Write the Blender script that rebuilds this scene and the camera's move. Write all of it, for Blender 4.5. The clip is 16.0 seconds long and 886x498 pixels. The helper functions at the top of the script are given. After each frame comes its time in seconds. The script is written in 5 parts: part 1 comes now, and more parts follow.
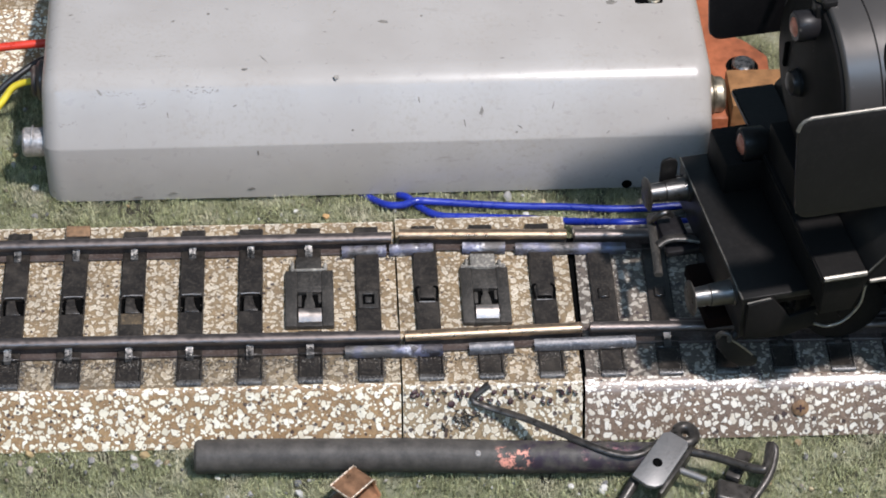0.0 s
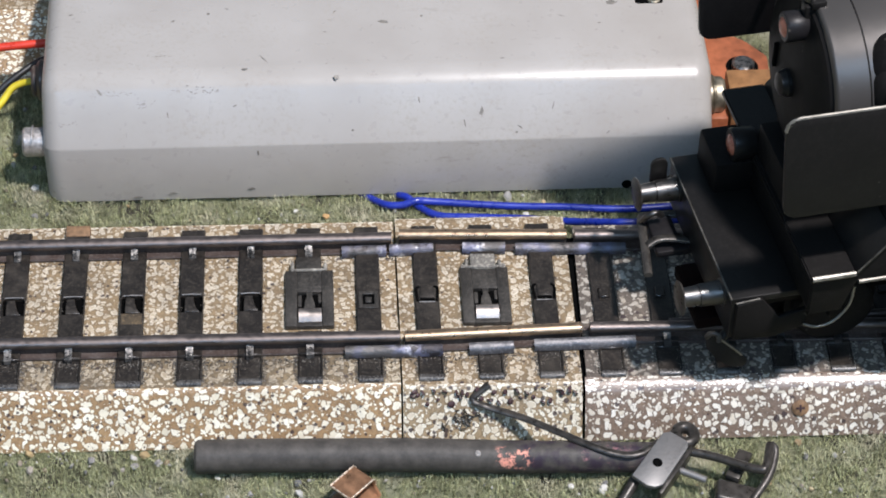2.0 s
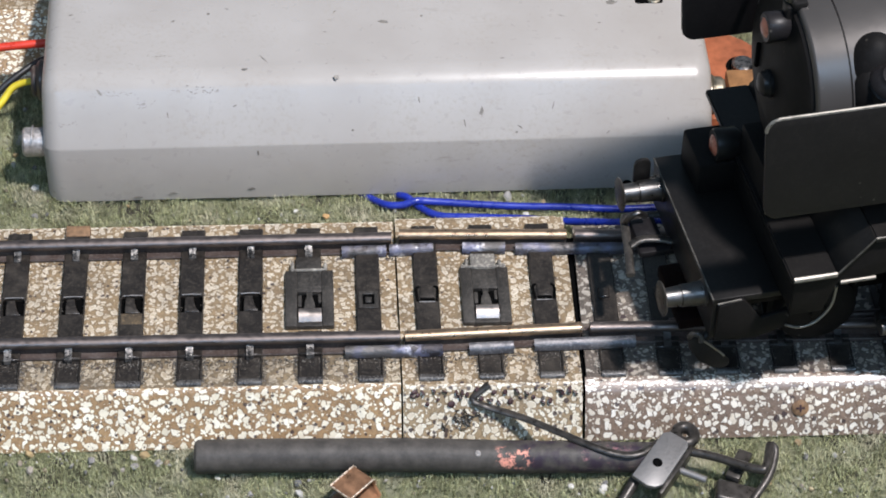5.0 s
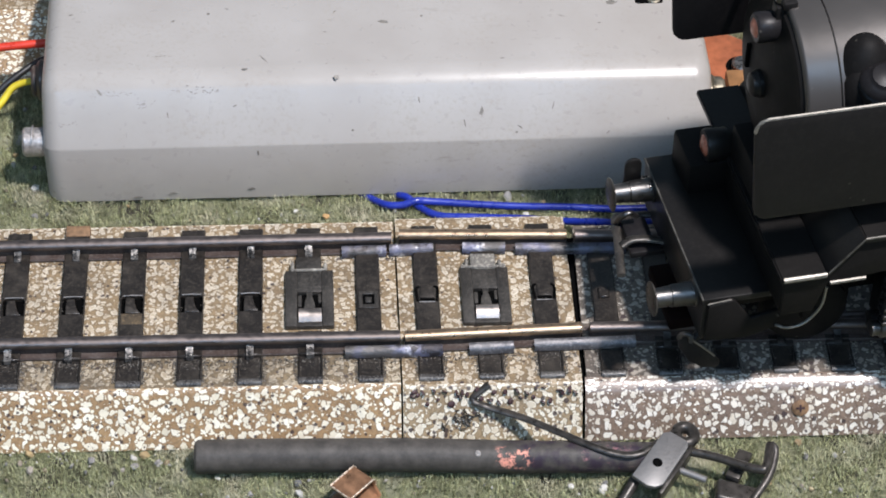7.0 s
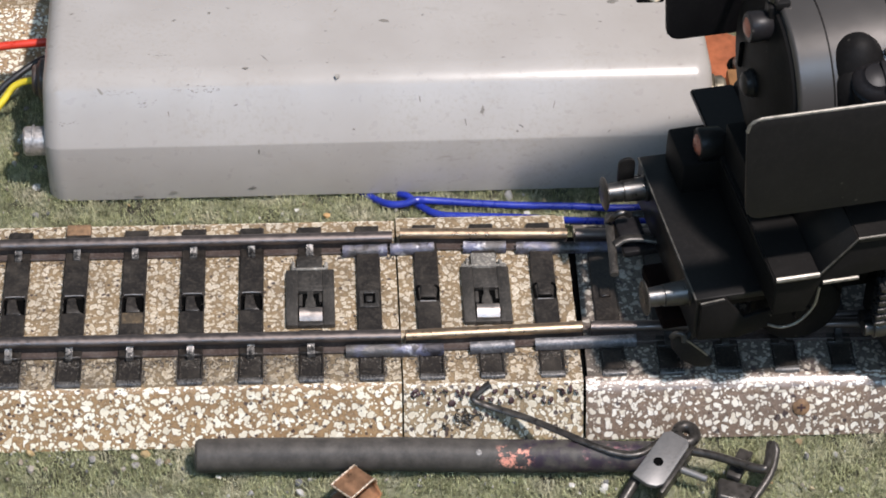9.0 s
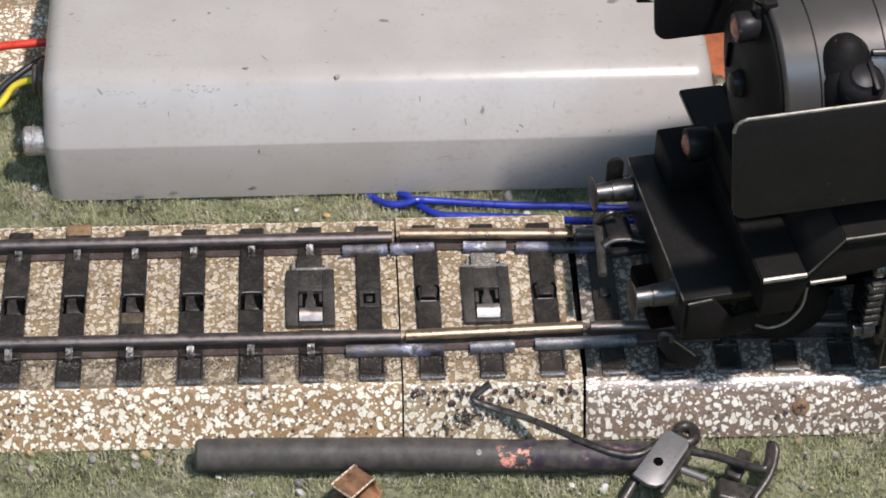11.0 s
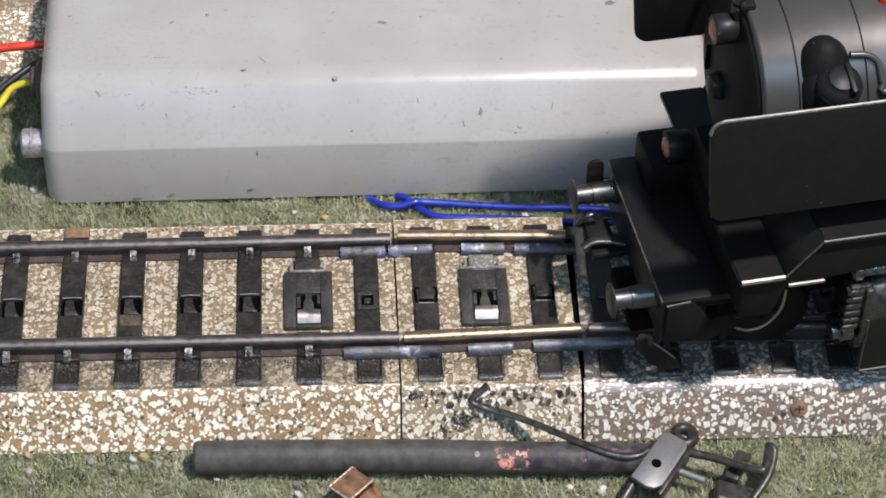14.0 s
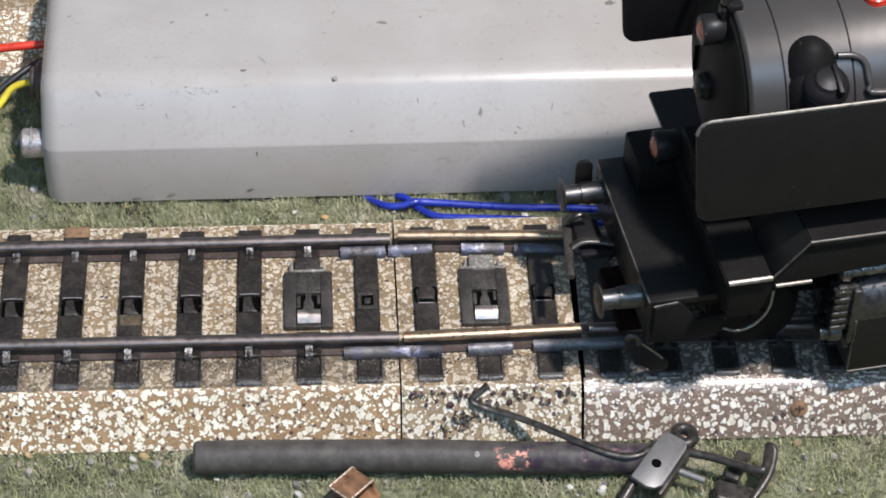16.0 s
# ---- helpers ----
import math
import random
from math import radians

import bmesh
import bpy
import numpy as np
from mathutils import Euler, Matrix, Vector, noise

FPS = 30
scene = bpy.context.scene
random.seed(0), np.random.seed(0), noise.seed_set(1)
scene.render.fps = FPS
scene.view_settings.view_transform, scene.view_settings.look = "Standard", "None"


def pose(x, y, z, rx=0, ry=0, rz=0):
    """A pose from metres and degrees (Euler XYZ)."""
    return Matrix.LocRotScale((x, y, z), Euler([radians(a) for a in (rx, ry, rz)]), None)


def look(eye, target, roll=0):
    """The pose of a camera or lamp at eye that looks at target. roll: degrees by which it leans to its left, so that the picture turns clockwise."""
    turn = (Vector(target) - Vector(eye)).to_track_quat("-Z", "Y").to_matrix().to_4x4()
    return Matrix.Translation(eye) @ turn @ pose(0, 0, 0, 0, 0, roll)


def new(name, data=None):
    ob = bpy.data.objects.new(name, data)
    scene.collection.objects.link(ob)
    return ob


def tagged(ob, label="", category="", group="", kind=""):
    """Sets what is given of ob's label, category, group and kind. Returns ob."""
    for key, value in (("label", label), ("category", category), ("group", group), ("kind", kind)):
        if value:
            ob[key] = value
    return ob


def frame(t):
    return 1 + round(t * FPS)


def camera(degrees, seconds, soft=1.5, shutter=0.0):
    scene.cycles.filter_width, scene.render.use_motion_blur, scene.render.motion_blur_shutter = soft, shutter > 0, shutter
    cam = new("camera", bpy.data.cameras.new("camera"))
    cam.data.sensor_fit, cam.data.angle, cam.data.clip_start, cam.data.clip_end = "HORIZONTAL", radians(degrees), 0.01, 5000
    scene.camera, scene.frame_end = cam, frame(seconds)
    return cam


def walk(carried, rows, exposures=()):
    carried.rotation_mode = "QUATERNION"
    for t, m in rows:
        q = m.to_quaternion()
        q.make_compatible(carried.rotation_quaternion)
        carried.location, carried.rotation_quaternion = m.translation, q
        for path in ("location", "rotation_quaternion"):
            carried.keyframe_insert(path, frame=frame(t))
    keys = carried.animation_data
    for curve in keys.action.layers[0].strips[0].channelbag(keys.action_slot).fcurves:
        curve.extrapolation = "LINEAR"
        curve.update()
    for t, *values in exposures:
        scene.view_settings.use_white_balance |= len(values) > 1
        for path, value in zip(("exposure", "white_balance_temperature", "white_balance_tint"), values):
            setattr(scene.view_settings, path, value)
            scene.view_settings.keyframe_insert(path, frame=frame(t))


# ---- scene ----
# All plan numbers below are millimetres; MM turns them into metres.
MM = 0.001

# ---- camera: it stands on a tripod and is nudged twice ----
cam = camera(20, 16.0, soft=1.8)
EYE = Vector((-9.38879, -226.3957, 228.3235)) * MM
AIM = Vector((5.86114, 2.83277, 5.56412)) * MM
SIDE, RISE = Vector((0.998, -0.066, 0.0)), Vector((0.046, 0.694, 0.718))


def nudged(right, down):
    return look(EYE, AIM - SIDE * right * 0.072 * MM + RISE * down * 0.072 * MM, 1.4869)


walk(cam, [(0, nudged(0, 0)), (7.9, nudged(0, 0)), (8.2, nudged(0, 0)), (8.5, nudged(1.5, -0.6)), (8.8, nudged(1.5, -1.4)),
           (9.2, nudged(1.5, -1.6)), (12.5, nudged(1.5, -1.6)), (12.75, nudged(1.2, -1.0)), (13.0, nudged(0, 0)),
           (13.25, nudged(-1.4, 1.2)), (13.5, nudged(-1.9, 1.7)), (14.0, nudged(-1.9, 1.7)), (16.0, nudged(-1.9, 1.7))],
     [(0, 0.0, 6500, 10), (8.2, 0.0, 6500, 10), (9.0, 0.0, 6800, 12), (12.1, 0.0, 6800, 12), (13.1, 0.0, 6550, 10), (16.0, 0.0, 6550, 10)])

# ---- light: a dim room, a compact unseen lamp overhead and cool daylight from a window in front ----
world = bpy.data.worlds.new("room_light")
scene.world = world
world.use_nodes = True
world.node_tree.nodes["Background"].inputs[0].default_value = (0.55, 0.76, 1.0, 1)
world.node_tree.nodes["Background"].inputs[1].default_value = 0.215


def lamp(name, eye, aim, size, size_y, watts, colour):
    data = bpy.data.lights.new(name, "AREA")
    data.shape, data.size, data.size_y, data.energy, data.color = "RECTANGLE", size, size_y, watts, colour
    ob = new(name, data)
    ob.matrix_world = look(Vector(eye), Vector(aim))
    return ob


lamp("overhead_lamp", (0.31, -0.236, 0.91), (0, 0, 0), 0.055, 0.045, 14.8, (1.0, 0.952, 0.965))
lamp("window_light", (-0.05, -0.92, 1.02), (0, 0, 0), 1.4, 0.28, 7.0, (0.42, 0.66, 1.0))


# ---- materials ----
class Nodes:
    def __init__(self, name, rough=0.5, metal=0.0):
        self.mat = bpy.data.materials.new(name)
        self.mat.use_nodes = True
        self.tree = self.mat.node_tree
        self.bsdf = self.tree.nodes["Principled BSDF"]
        self.bsdf.inputs["Roughness"].default_value = rough
        self.bsdf.inputs["Metallic"].default_value = metal
        self.coords = self.tree.nodes.new("ShaderNodeTexCoord")

    def node(self, kind, **values):
        n = self.tree.nodes.new(kind)
        for k, v in values.items():
            n.inputs[k.replace("_", " ")].default_value = v
        return n

    def link(self, a, b):
        self.tree.links.new(a, b)

    def where(self, n):
        self.link(self.coords.outputs["Object"], n.inputs["Vector"])
        return n

    def noise(self, per_mm, detail=3.0, rough=0.55, distort=0.0):
        return self.where(self.node("ShaderNodeTexNoise", Scale=per_mm * 1000, Detail=detail, Roughness=rough, Distortion=distort)).outputs["Fac"]

    def cells(self, per_mm, feature="F1"):
        n = self.node("ShaderNodeTexVoronoi", Scale=per_mm * 1000)
        n.feature = feature
        return self.where(n)

    def ramp(self, value, *stops):
        n = self.tree.nodes.new("ShaderNodeValToRGB")
        n.color_ramp.elements[0].position, n.color_ramp.elements[1].position = stops[0][0], stops[-1][0]
        for i, (p, c) in enumerate(stops):
            e = n.color_ramp.elements[i] if i in (0,) else (n.color_ramp.elements[-1] if i == len(stops) - 1 else n.color_ramp.elements.new(p))
            e.color = (*c, 1) if len(c) == 3 else c
        self.link(value, n.inputs[0])
        return n.outputs[0]

    def grey(self, value, lo, hi, a=0.0, b=1.0):
        n = self.node("ShaderNodeMapRange", From_Min=lo, From_Max=hi, To_Min=a, To_Max=b)
        self.link(value, n.inputs[0])
        return n.outputs[0]

    def mul(self, a, b, op="MULTIPLY"):
        n = self.tree.nodes.new("ShaderNodeMath")
        n.operation = op
        for i, v in enumerate((a, b)):
            if isinstance(v, (int, float)):
                n.inputs[i].default_value = v
            else:
                self.link(v, n.inputs[i])
        return n.outputs[0]

    def mix(self, fac, a, b, blend="MIX"):
        n = self.tree.nodes.new("ShaderNodeMix")
        n.data_type, n.blend_type = "RGBA", blend
        for i, v in ((0, fac), (6, a), (7, b)):
            if isinstance(v, (int, float)):
                n.inputs[i].default_value = v
            elif isinstance(v, tuple):
                n.inputs[i].default_value = (*v, 1)
            else:
                self.link(v, n.inputs[i])
        return n.outputs[2]

    def colour(self, c):
        if isinstance(c, tuple):
            self.bsdf.inputs["Base Color"].default_value = (*c, 1)
        else:
            self.link(c, self.bsdf.inputs["Base Color"])
        return self

    def rough(self, value):
        self.link(value, self.bsdf.inputs["Roughness"])
        return self

    def bump(self, height, depth_mm, strength=0.6):
        n = self.node("ShaderNodeBump", Strength=strength, Distance=depth_mm * MM)
        self.link(height, n.inputs["Height"])
        self.link(n.outputs[0], self.bsdf.inputs["Normal"])
        return self


def plain(name, colour, rough=0.5, metal=0.0, grain=2.0, vary=0.35, bump=0.02, gloss=0.5):
    n = Nodes(name, rough, metal)
    n.bsdf.inputs["Specular IOR Level"].default_value = gloss
    big, small = n.noise(0.12, 4), n.noise(grain, 4)
    dark = tuple(c * (1 - vary) for c in colour)
    lite = tuple(min(1, c * (1 + vary)) for c in colour)
    n.colour(n.mix(n.grey(n.mul(big, small, "ADD"), 0.75, 1.25), dark, lite))
    n.rough(n.grey(small, 0.3, 0.7, max(0.05, rough - 0.12), min(1, rough + 0.14)))
    if bump:
        n.bump(small, bump)
    return n.mat


def flecks(n, size, cover, wobble, seed, steep, least=0.10, most=0.54):
    """Rounded and lobed flecks of mixed size: how deep a point lies inside its fleck (negative outside), and a tone for each fleck."""
    push = n.node("ShaderNodeTexNoise", Scale=1000 * 0.9 / size, Detail=1.0)
    n.where(push)
    lean = n.node("ShaderNodeVectorMath")
    lean.operation = "MULTIPLY_ADD"
    n.link(push.outputs["Color"], lean.inputs[0])
    lean.inputs[1].default_value = (wobble * size * MM, wobble * size * MM / steep, wobble * size * MM)
    n.link(n.coords.outputs["Object"], lean.inputs[2])
    turn = n.node("ShaderNodeMapping", Scale=(1.0, steep, 1.0), Location=(seed, seed * 2, 0))
    n.link(lean.outputs[0], turn.inputs[0])
    v = n.node("ShaderNodeTexVoronoi", Scale=1000 / size)
    v.voronoi_dimensions = "2D"
    n.link(turn.outputs[0], v.inputs["Vector"])
    pick = n.node("ShaderNodeSeparateColor")
    n.link(v.outputs["Color"], pick.inputs[0])
    gap = n.mul(n.grey(pick.outputs[0], 1 - cover, 1.0, least, most), v.outputs["Distance"], "SUBTRACT")
    return gap, pick.outputs[1]


def litho(name, base, base2, fleck, size, most, dots, dirt, rough, outline=0.4, dot_size=1.0, sooty=(0.06, 0.05, 0.042), steep=1.0, hollow=0.0):
    """Printed tin: brown ground, pale lobed flecks with a dark outline, small black dots and grime."""
    n = Nodes(name, rough)
    ground = n.mix(n.grey(n.noise(0.25, 4), 0.35, 0.65), base, base2)
    ground = n.mix(n.mul(n.grey(n.noise(2.2, 3), 0.48, 0.62), 0.5), ground, tuple(0.55 * v for v in base2))
    one, tone = flecks(n, size, 0.95, 1.15, 0.0, steep, 0.22, most)
    two, _ = flecks(n, size * 0.55, 0.80, 1.0, 1.3, steep, 0.10, most - 0.06)
    field = n.mul(one, two, "MAXIMUM")
    rim = n.mul(n.grey(field, -0.08, 0.02), outline)
    c = n.mix(rim, ground, tuple(0.30 * v for v in base2))
    pale = n.mix(n.grey(tone, 0.0, 1.0), tuple(v * k for v, k in zip(fleck, (0.80, 0.76, 0.70))), fleck)
    c = n.mix(n.grey(field, 0.035, 0.085), c, n.mix(n.mul(n.grey(field, 0.15, 0.25), hollow), pale, base))
    dot, _ = flecks(n, 0.95 * dot_size, dots, 0.5, 2.9, steep)
    c = n.mix(n.mul(n.grey(dot, 0.04, 0.10), 0.9), c, (0.048, 0.032, 0.034))
    soot = n.mul(n.grey(n.noise(0.16, 6, 0.68), 0.46, 0.72), dirt)
    c = n.mix(soot, c, sooty)
    c = n.mix(n.mul(n.grey(n.noise(1.8, 6, 0.75), 0.46, 0.75), dirt * 0.8), c, sooty)
    n.colour(c)
    n.rough(n.grey(n.noise(0.5, 3), 0.3, 0.7, rough - 0.08, rough + 0.14))
    n.bump(n.noise(0.8, 4), 0.012, 0.5)
    return n.mat


TAN = litho("printed_tin_tan", (0.41, 0.268, 0.138), (0.32, 0.204, 0.105), (0.93, 0.885, 0.74), 1.06, 0.53, 0.16, 0.20, 0.38, 0.45, 0.6, steep=1.9)
TAN_TOP = litho("printed_ballast_tan", (0.33, 0.236, 0.135), (0.25, 0.178, 0.10), (0.72, 0.65, 0.53), 0.98, 0.50, 0.08, 0.45, 0.45, 0.32, 0.6, hollow=0.45)
MAUVE = litho("printed_tin_mauve", (0.25, 0.18, 0.13), (0.21, 0.155, 0.12), (0.84, 0.80, 0.71), 1.05, 0.46, 0.06, 0.32, 0.27, 0.35, steep=1.9)
MAUVE.node_tree.nodes["Principled BSDF"].inputs["Specular IOR Level"].default_value = 0.75
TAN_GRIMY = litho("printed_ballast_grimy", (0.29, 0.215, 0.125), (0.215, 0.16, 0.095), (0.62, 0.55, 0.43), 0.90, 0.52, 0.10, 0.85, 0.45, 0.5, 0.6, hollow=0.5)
MAUVE_TOP = litho("printed_ballast_mauve", (0.17, 0.138, 0.112), (0.12, 0.10, 0.082), (0.50, 0.46, 0.40), 1.15, 0.48, 0.15, 0.75, 0.40)
PEBBLED = litho("printed_tin_pebbled", (0.41, 0.305, 0.18), (0.32, 0.24, 0.145), (0.93, 0.89, 0.76), 0.92, 0.54, 0.30, 0.26, 0.36, 0.6, 0.75, steep=1.85, hollow=0.25)


def dusty_tin(name, base, dust, cover, rough):
    """Black tin with brown-grey dust in blotches and fine grains."""
    n = Nodes(name, rough)
    blot = n.mul(n.grey(n.noise(0.30, 5, 0.65), 0.46, 0.70), cover)
    fine = n.mul(n.grey(n.noise(2.6, 6, 0.75), 0.50, 0.68), cover * 0.9)
    c = n.mix(blot, base, tuple(0.55 * v for v in dust))
    n.colour(n.mix(fine, c, dust))
    n.rough(n.grey(n.mul(blot, fine, "ADD"), 0.0, 0.8, rough, min(0.9, rough + 0.35)))
    n.bump(n.noise(1.6, 5, 0.7), 0.07, 0.6)
    return n.mat


SLEEPER = dusty_tin("sleeper_black", (0.017, 0.014, 0.012), (0.15, 0.125, 0.098), 0.33, 0.30)
OCHRE_DUST = dusty_tin("ochre_dust", (0.045, 0.034, 0.022), (0.22, 0.155, 0.085), 0.8, 0.6)
# near-black, painted where openings and gaps lie in shade
HOLE_SHADE = plain("hole_shade_black", (0.002, 0.002, 0.002), 0.8, 0, 1, 0.2, 0, 0.05)
STEEL_DARK = plain("rail_dark_steel", (0.175, 0.148, 0.137), 0.43, 0.9, 1.2, 0.14, 0)
STEEL_BRIGHT = plain("rail_bright_steel", (0.38, 0.275, 0.185), 0.36, 0.9, 1.2, 0.12, 0)
FOOT = dusty_tin("rail_foot_brown", (0.060, 0.042, 0.035), (0.20, 0.165, 0.145), 0.55, 0.30)


def sheened():
    """Grey tin with painted-in reflections: lavender patches, pale highlight smears, and dark grime."""
    n = Nodes("sheened_tongue", 0.42, 0.65)
    c = n.mix(n.grey(n.noise(0.22, 3), 0.42, 0.60), (0.10, 0.093, 0.090), (0.13, 0.135, 0.20))
    c = n.mix(n.mul(n.grey(n.noise(0.2, 4, 0.65), 0.56, 0.62), 0.8), c, (0.55, 0.54, 0.55))
    c = n.mix(n.mul(n.grey(n.noise(0.26, 5, 0.7), 0.51, 0.59), 0.9), c, (0.030, 0.026, 0.025))
    n.colour(c)
    n.rough(n.grey(n.noise(0.9, 4), 0.3, 0.7, 0.34, 0.60))
    n.bump(n.noise(0.7, 5, 0.65), 0.22, 0.9)
    return n.mat


SHEENED = sheened()
TONGUE_GREY = dusty_tin("grey_tin_tongue", (0.075, 0.074, 0.080), (0.34, 0.33, 0.33), 0.5, 0.30)
TONGUE_GREY.node_tree.nodes["Principled BSDF"].inputs["Metallic"].default_value = 0.4
LUG = plain("bent_tin_lug", (0.19, 0.18, 0.17), 0.30, 0.85, 1.3, 0.75, 0.16)
LIP = dusty_tin("pale_lip", (0.040, 0.037, 0.035), (0.34, 0.32, 0.29), 0.5, 0.26)
WORN_TIN = dusty_tin("worn_pale_tin", (0.13, 0.12, 0.105), (0.62, 0.58, 0.50), 0.9, 0.42)
TAB = plain("spring_tab_metal", (0.38, 0.335, 0.305), 0.42, 0.85, 1.2, 0.35, 0.03)
GALVANISED = plain("pale_metal_tab", (0.46, 0.43, 0.41), 0.42, 0.6, 2.0, 0.35, 0.05)
def loco_paint(name, base, rough, gloss, dust):
    n = Nodes(name, rough)
    n.bsdf.inputs["Specular IOR Level"].default_value = gloss
    v = n.cells(0.55)
    pick = n.node("ShaderNodeSeparateColor")
    n.link(v.outputs["Color"], pick.inputs[0])
    speck = n.mul(n.grey(v.outputs["Distance"], 0.12, 0.05), n.grey(pick.outputs[0], 0.72, 0.78))
    film = n.mul(n.grey(n.noise(0.12, 5, 0.6), 0.45, 0.75), dust * 0.14)
    c = n.mix(film, base, (0.10, 0.088, 0.080))
    c = n.mix(n.mul(n.grey(n.noise(1.9, 6, 0.8), 0.48, 0.76), dust * 0.32), c, (0.10, 0.09, 0.085))
    n.colour(n.mix(n.mul(speck, dust), c, (0.20, 0.18, 0.15)))
    n.rough(n.grey(n.noise(0.15, 3), 0.3, 0.7, rough - 0.05, rough + 0.07))
    n.bump(n.noise(0.9, 4, 0.6), 0.02, 0.5)
    return n.mat


LOCO = loco_paint("loco_black", (0.0105, 0.0097, 0.0092), 0.36, 0.26, 0.30)
LOCO_MATT = loco_paint("loco_black_matt", (0.0072, 0.0065, 0.0062), 0.6, 0.14, 0.22)
LOCO_SATIN = loco_paint("loco_black_dusty", (0.0110, 0.0100, 0.0108), 0.42, 0.24, 0.34)
BOILER = loco_paint("boiler_black", (0.098, 0.090, 0.084), 0.33, 0.5, 0.20)
BOILER.node_tree.nodes["Principled BSDF"].inputs["Metallic"].default_value = 0.5
CAST = plain("cast_grey_metal", (0.10, 0.096, 0.095), 0.28, 0.85, 1.1, 0.3, 0.02)
DUSTY = dusty_tin("dusty_black_tin", (0.026, 0.023, 0.020), (0.18, 0.16, 0.135), 0.42, 0.42)
WORN = plain("worn_edge_metal", (0.28, 0.262, 0.23), 0.45, 0.8, 1.2, 0.4, 0.02)
RUBBED_GLINT = plain("rubbed_glint_edge", (0.12, 0.112, 0.098), 0.5, 0.5, 0.5, 0.6, 0.02)
NICKEL = plain("nickel", (0.13, 0.125, 0.12), 0.38, 0.95, 1.0, 0.25, 0.01)
BULB = plain("orange_bulb", (0.48, 0.17, 0.11), 0.3, 0, 1, 0.2, 0)
BRASS = plain("dull_brass", (0.33, 0.29, 0.22), 0.42, 0.8, 1.0, 0.4, 0.03)
COPPER = plain("copper", (0.40, 0.215, 0.12), 0.34, 0.65, 0.6, 0.55, 0.03)
COPPER_EDGE = plain("copper_worn_edge", (0.85, 0.66, 0.52), 0.3, 0.7, 2.0, 0.3, 0.02)
BROWN = plain("red_brown_plastic", (0.30, 0.095, 0.042), 0.40, 0, 1.0, 0.3, 0.03)
OCHRE = plain("ochre_plastic", (0.27, 0.135, 0.055), 0.45, 0, 1.0, 0.3, 0.03)
RUST = plain("rust", (0.21, 0.125, 0.068), 0.7, 0.1, 1.6, 0.5, 0.1)
BLUE = plain("blue_insulation", (0.010, 0.026, 0.27), 0.32, 0, 0.8, 0.2, 0.01)
RED = plain("red_insulation", (0.62, 0.045, 0.022), 0.34, 0, 0.8, 0.2, 0.01)
YELLOW = plain("yellow_insulation", (0.70, 0.56, 0.04), 0.36, 0, 0.8, 0.2, 0.01)
BLACK_WIRE = plain("black_insulation", (0.02, 0.02, 0.02), 0.36, 0, 0.8, 0.2, 0.01)
HOOK = plain("hook_black_metal", (0.050, 0.045, 0.040), 0.36, 0.4, 1.2, 0.45, 0.03)
HOOK_PLATE = plain("hook_worn_plate", (0.21, 0.205, 0.20), 0.46, 0.5, 4.0, 0.10, 0.02)
DARK_RED = plain("dark_red_brown", (0.008, 0.0034, 0.0028), 0.7, 0, 2.0, 0.4, 0.01, 0.08)
SCUFF = plain("dark_scuff", (0.18, 0.166, 0.146), 0.6, 0, 4.0, 0.5, 0)
FAINT = plain("faint_scuff", (0.27, 0.25, 0.222), 0.55, 0, 4.0, 0.35, 0)
SCAB = plain("dark_mauve_print", (0.055, 0.030, 0.032), 0.45, 0, 2.0, 0.5, 0.03)
STONE = plain("grit", (0.27, 0.255, 0.24), 0.8, 0, 3.0, 0.7, 0.1)


def shell_material():
    n = Nodes("grey_plastic", 0.34)
    c = n.mix(n.grey(n.noise(0.07, 5), 0.35, 0.65), (0.362, 0.338, 0.312), (0.405, 0.384, 0.360))
    stain = n.mul(n.grey(n.noise(0.06, 4), 0.45, 0.62), n.grey(n.noise(1.5, 6, 0.75), 0.50, 0.66))
    c = n.mix(n.mul(stain, 0.38), c, (0.28, 0.235, 0.17))
    rub = n.node("ShaderNodeMapping", Scale=(0.25, 1.0, 1.0))
    n.link(n.coords.outputs["Object"], rub.inputs[0])
    streak = n.node("ShaderNodeTexNoise", Scale=1100.0, Detail=5.0, Roughness=0.7)
    n.link(rub.outputs[0], streak.inputs["Vector"])
    rubbed = n.mul(n.grey(streak.outputs["Fac"], 0.60, 0.72), n.grey(n.noise(0.045, 3), 0.46, 0.60))
    c = n.mix(n.mul(rubbed, 0.5), c, (0.20, 0.175, 0.14))
    v = n.cells(0.20)
    pick = n.node("ShaderNodeSeparateColor")
    n.link(v.outputs["Color"], pick.inputs[0])
    warp = n.mul(v.outputs["Distance"], n.grey(n.noise(1.6, 2), 0.3, 0.7, 0.6, 1.7))
    speck = n.mul(n.grey(warp, 0.075, 0.045), n.grey(pick.outputs[0], 0.35, 0.38))
    c = n.mix(n.mul(speck, 0.85), c, (0.12, 0.11, 0.095))
    n.colour(c)
    n.rough(n.grey(n.noise(0.6, 4), 0.3, 0.7, 0.26, 0.36))
    n.bump(n.noise(0.9, 5), 0.012, 0.35)
    return n.mat


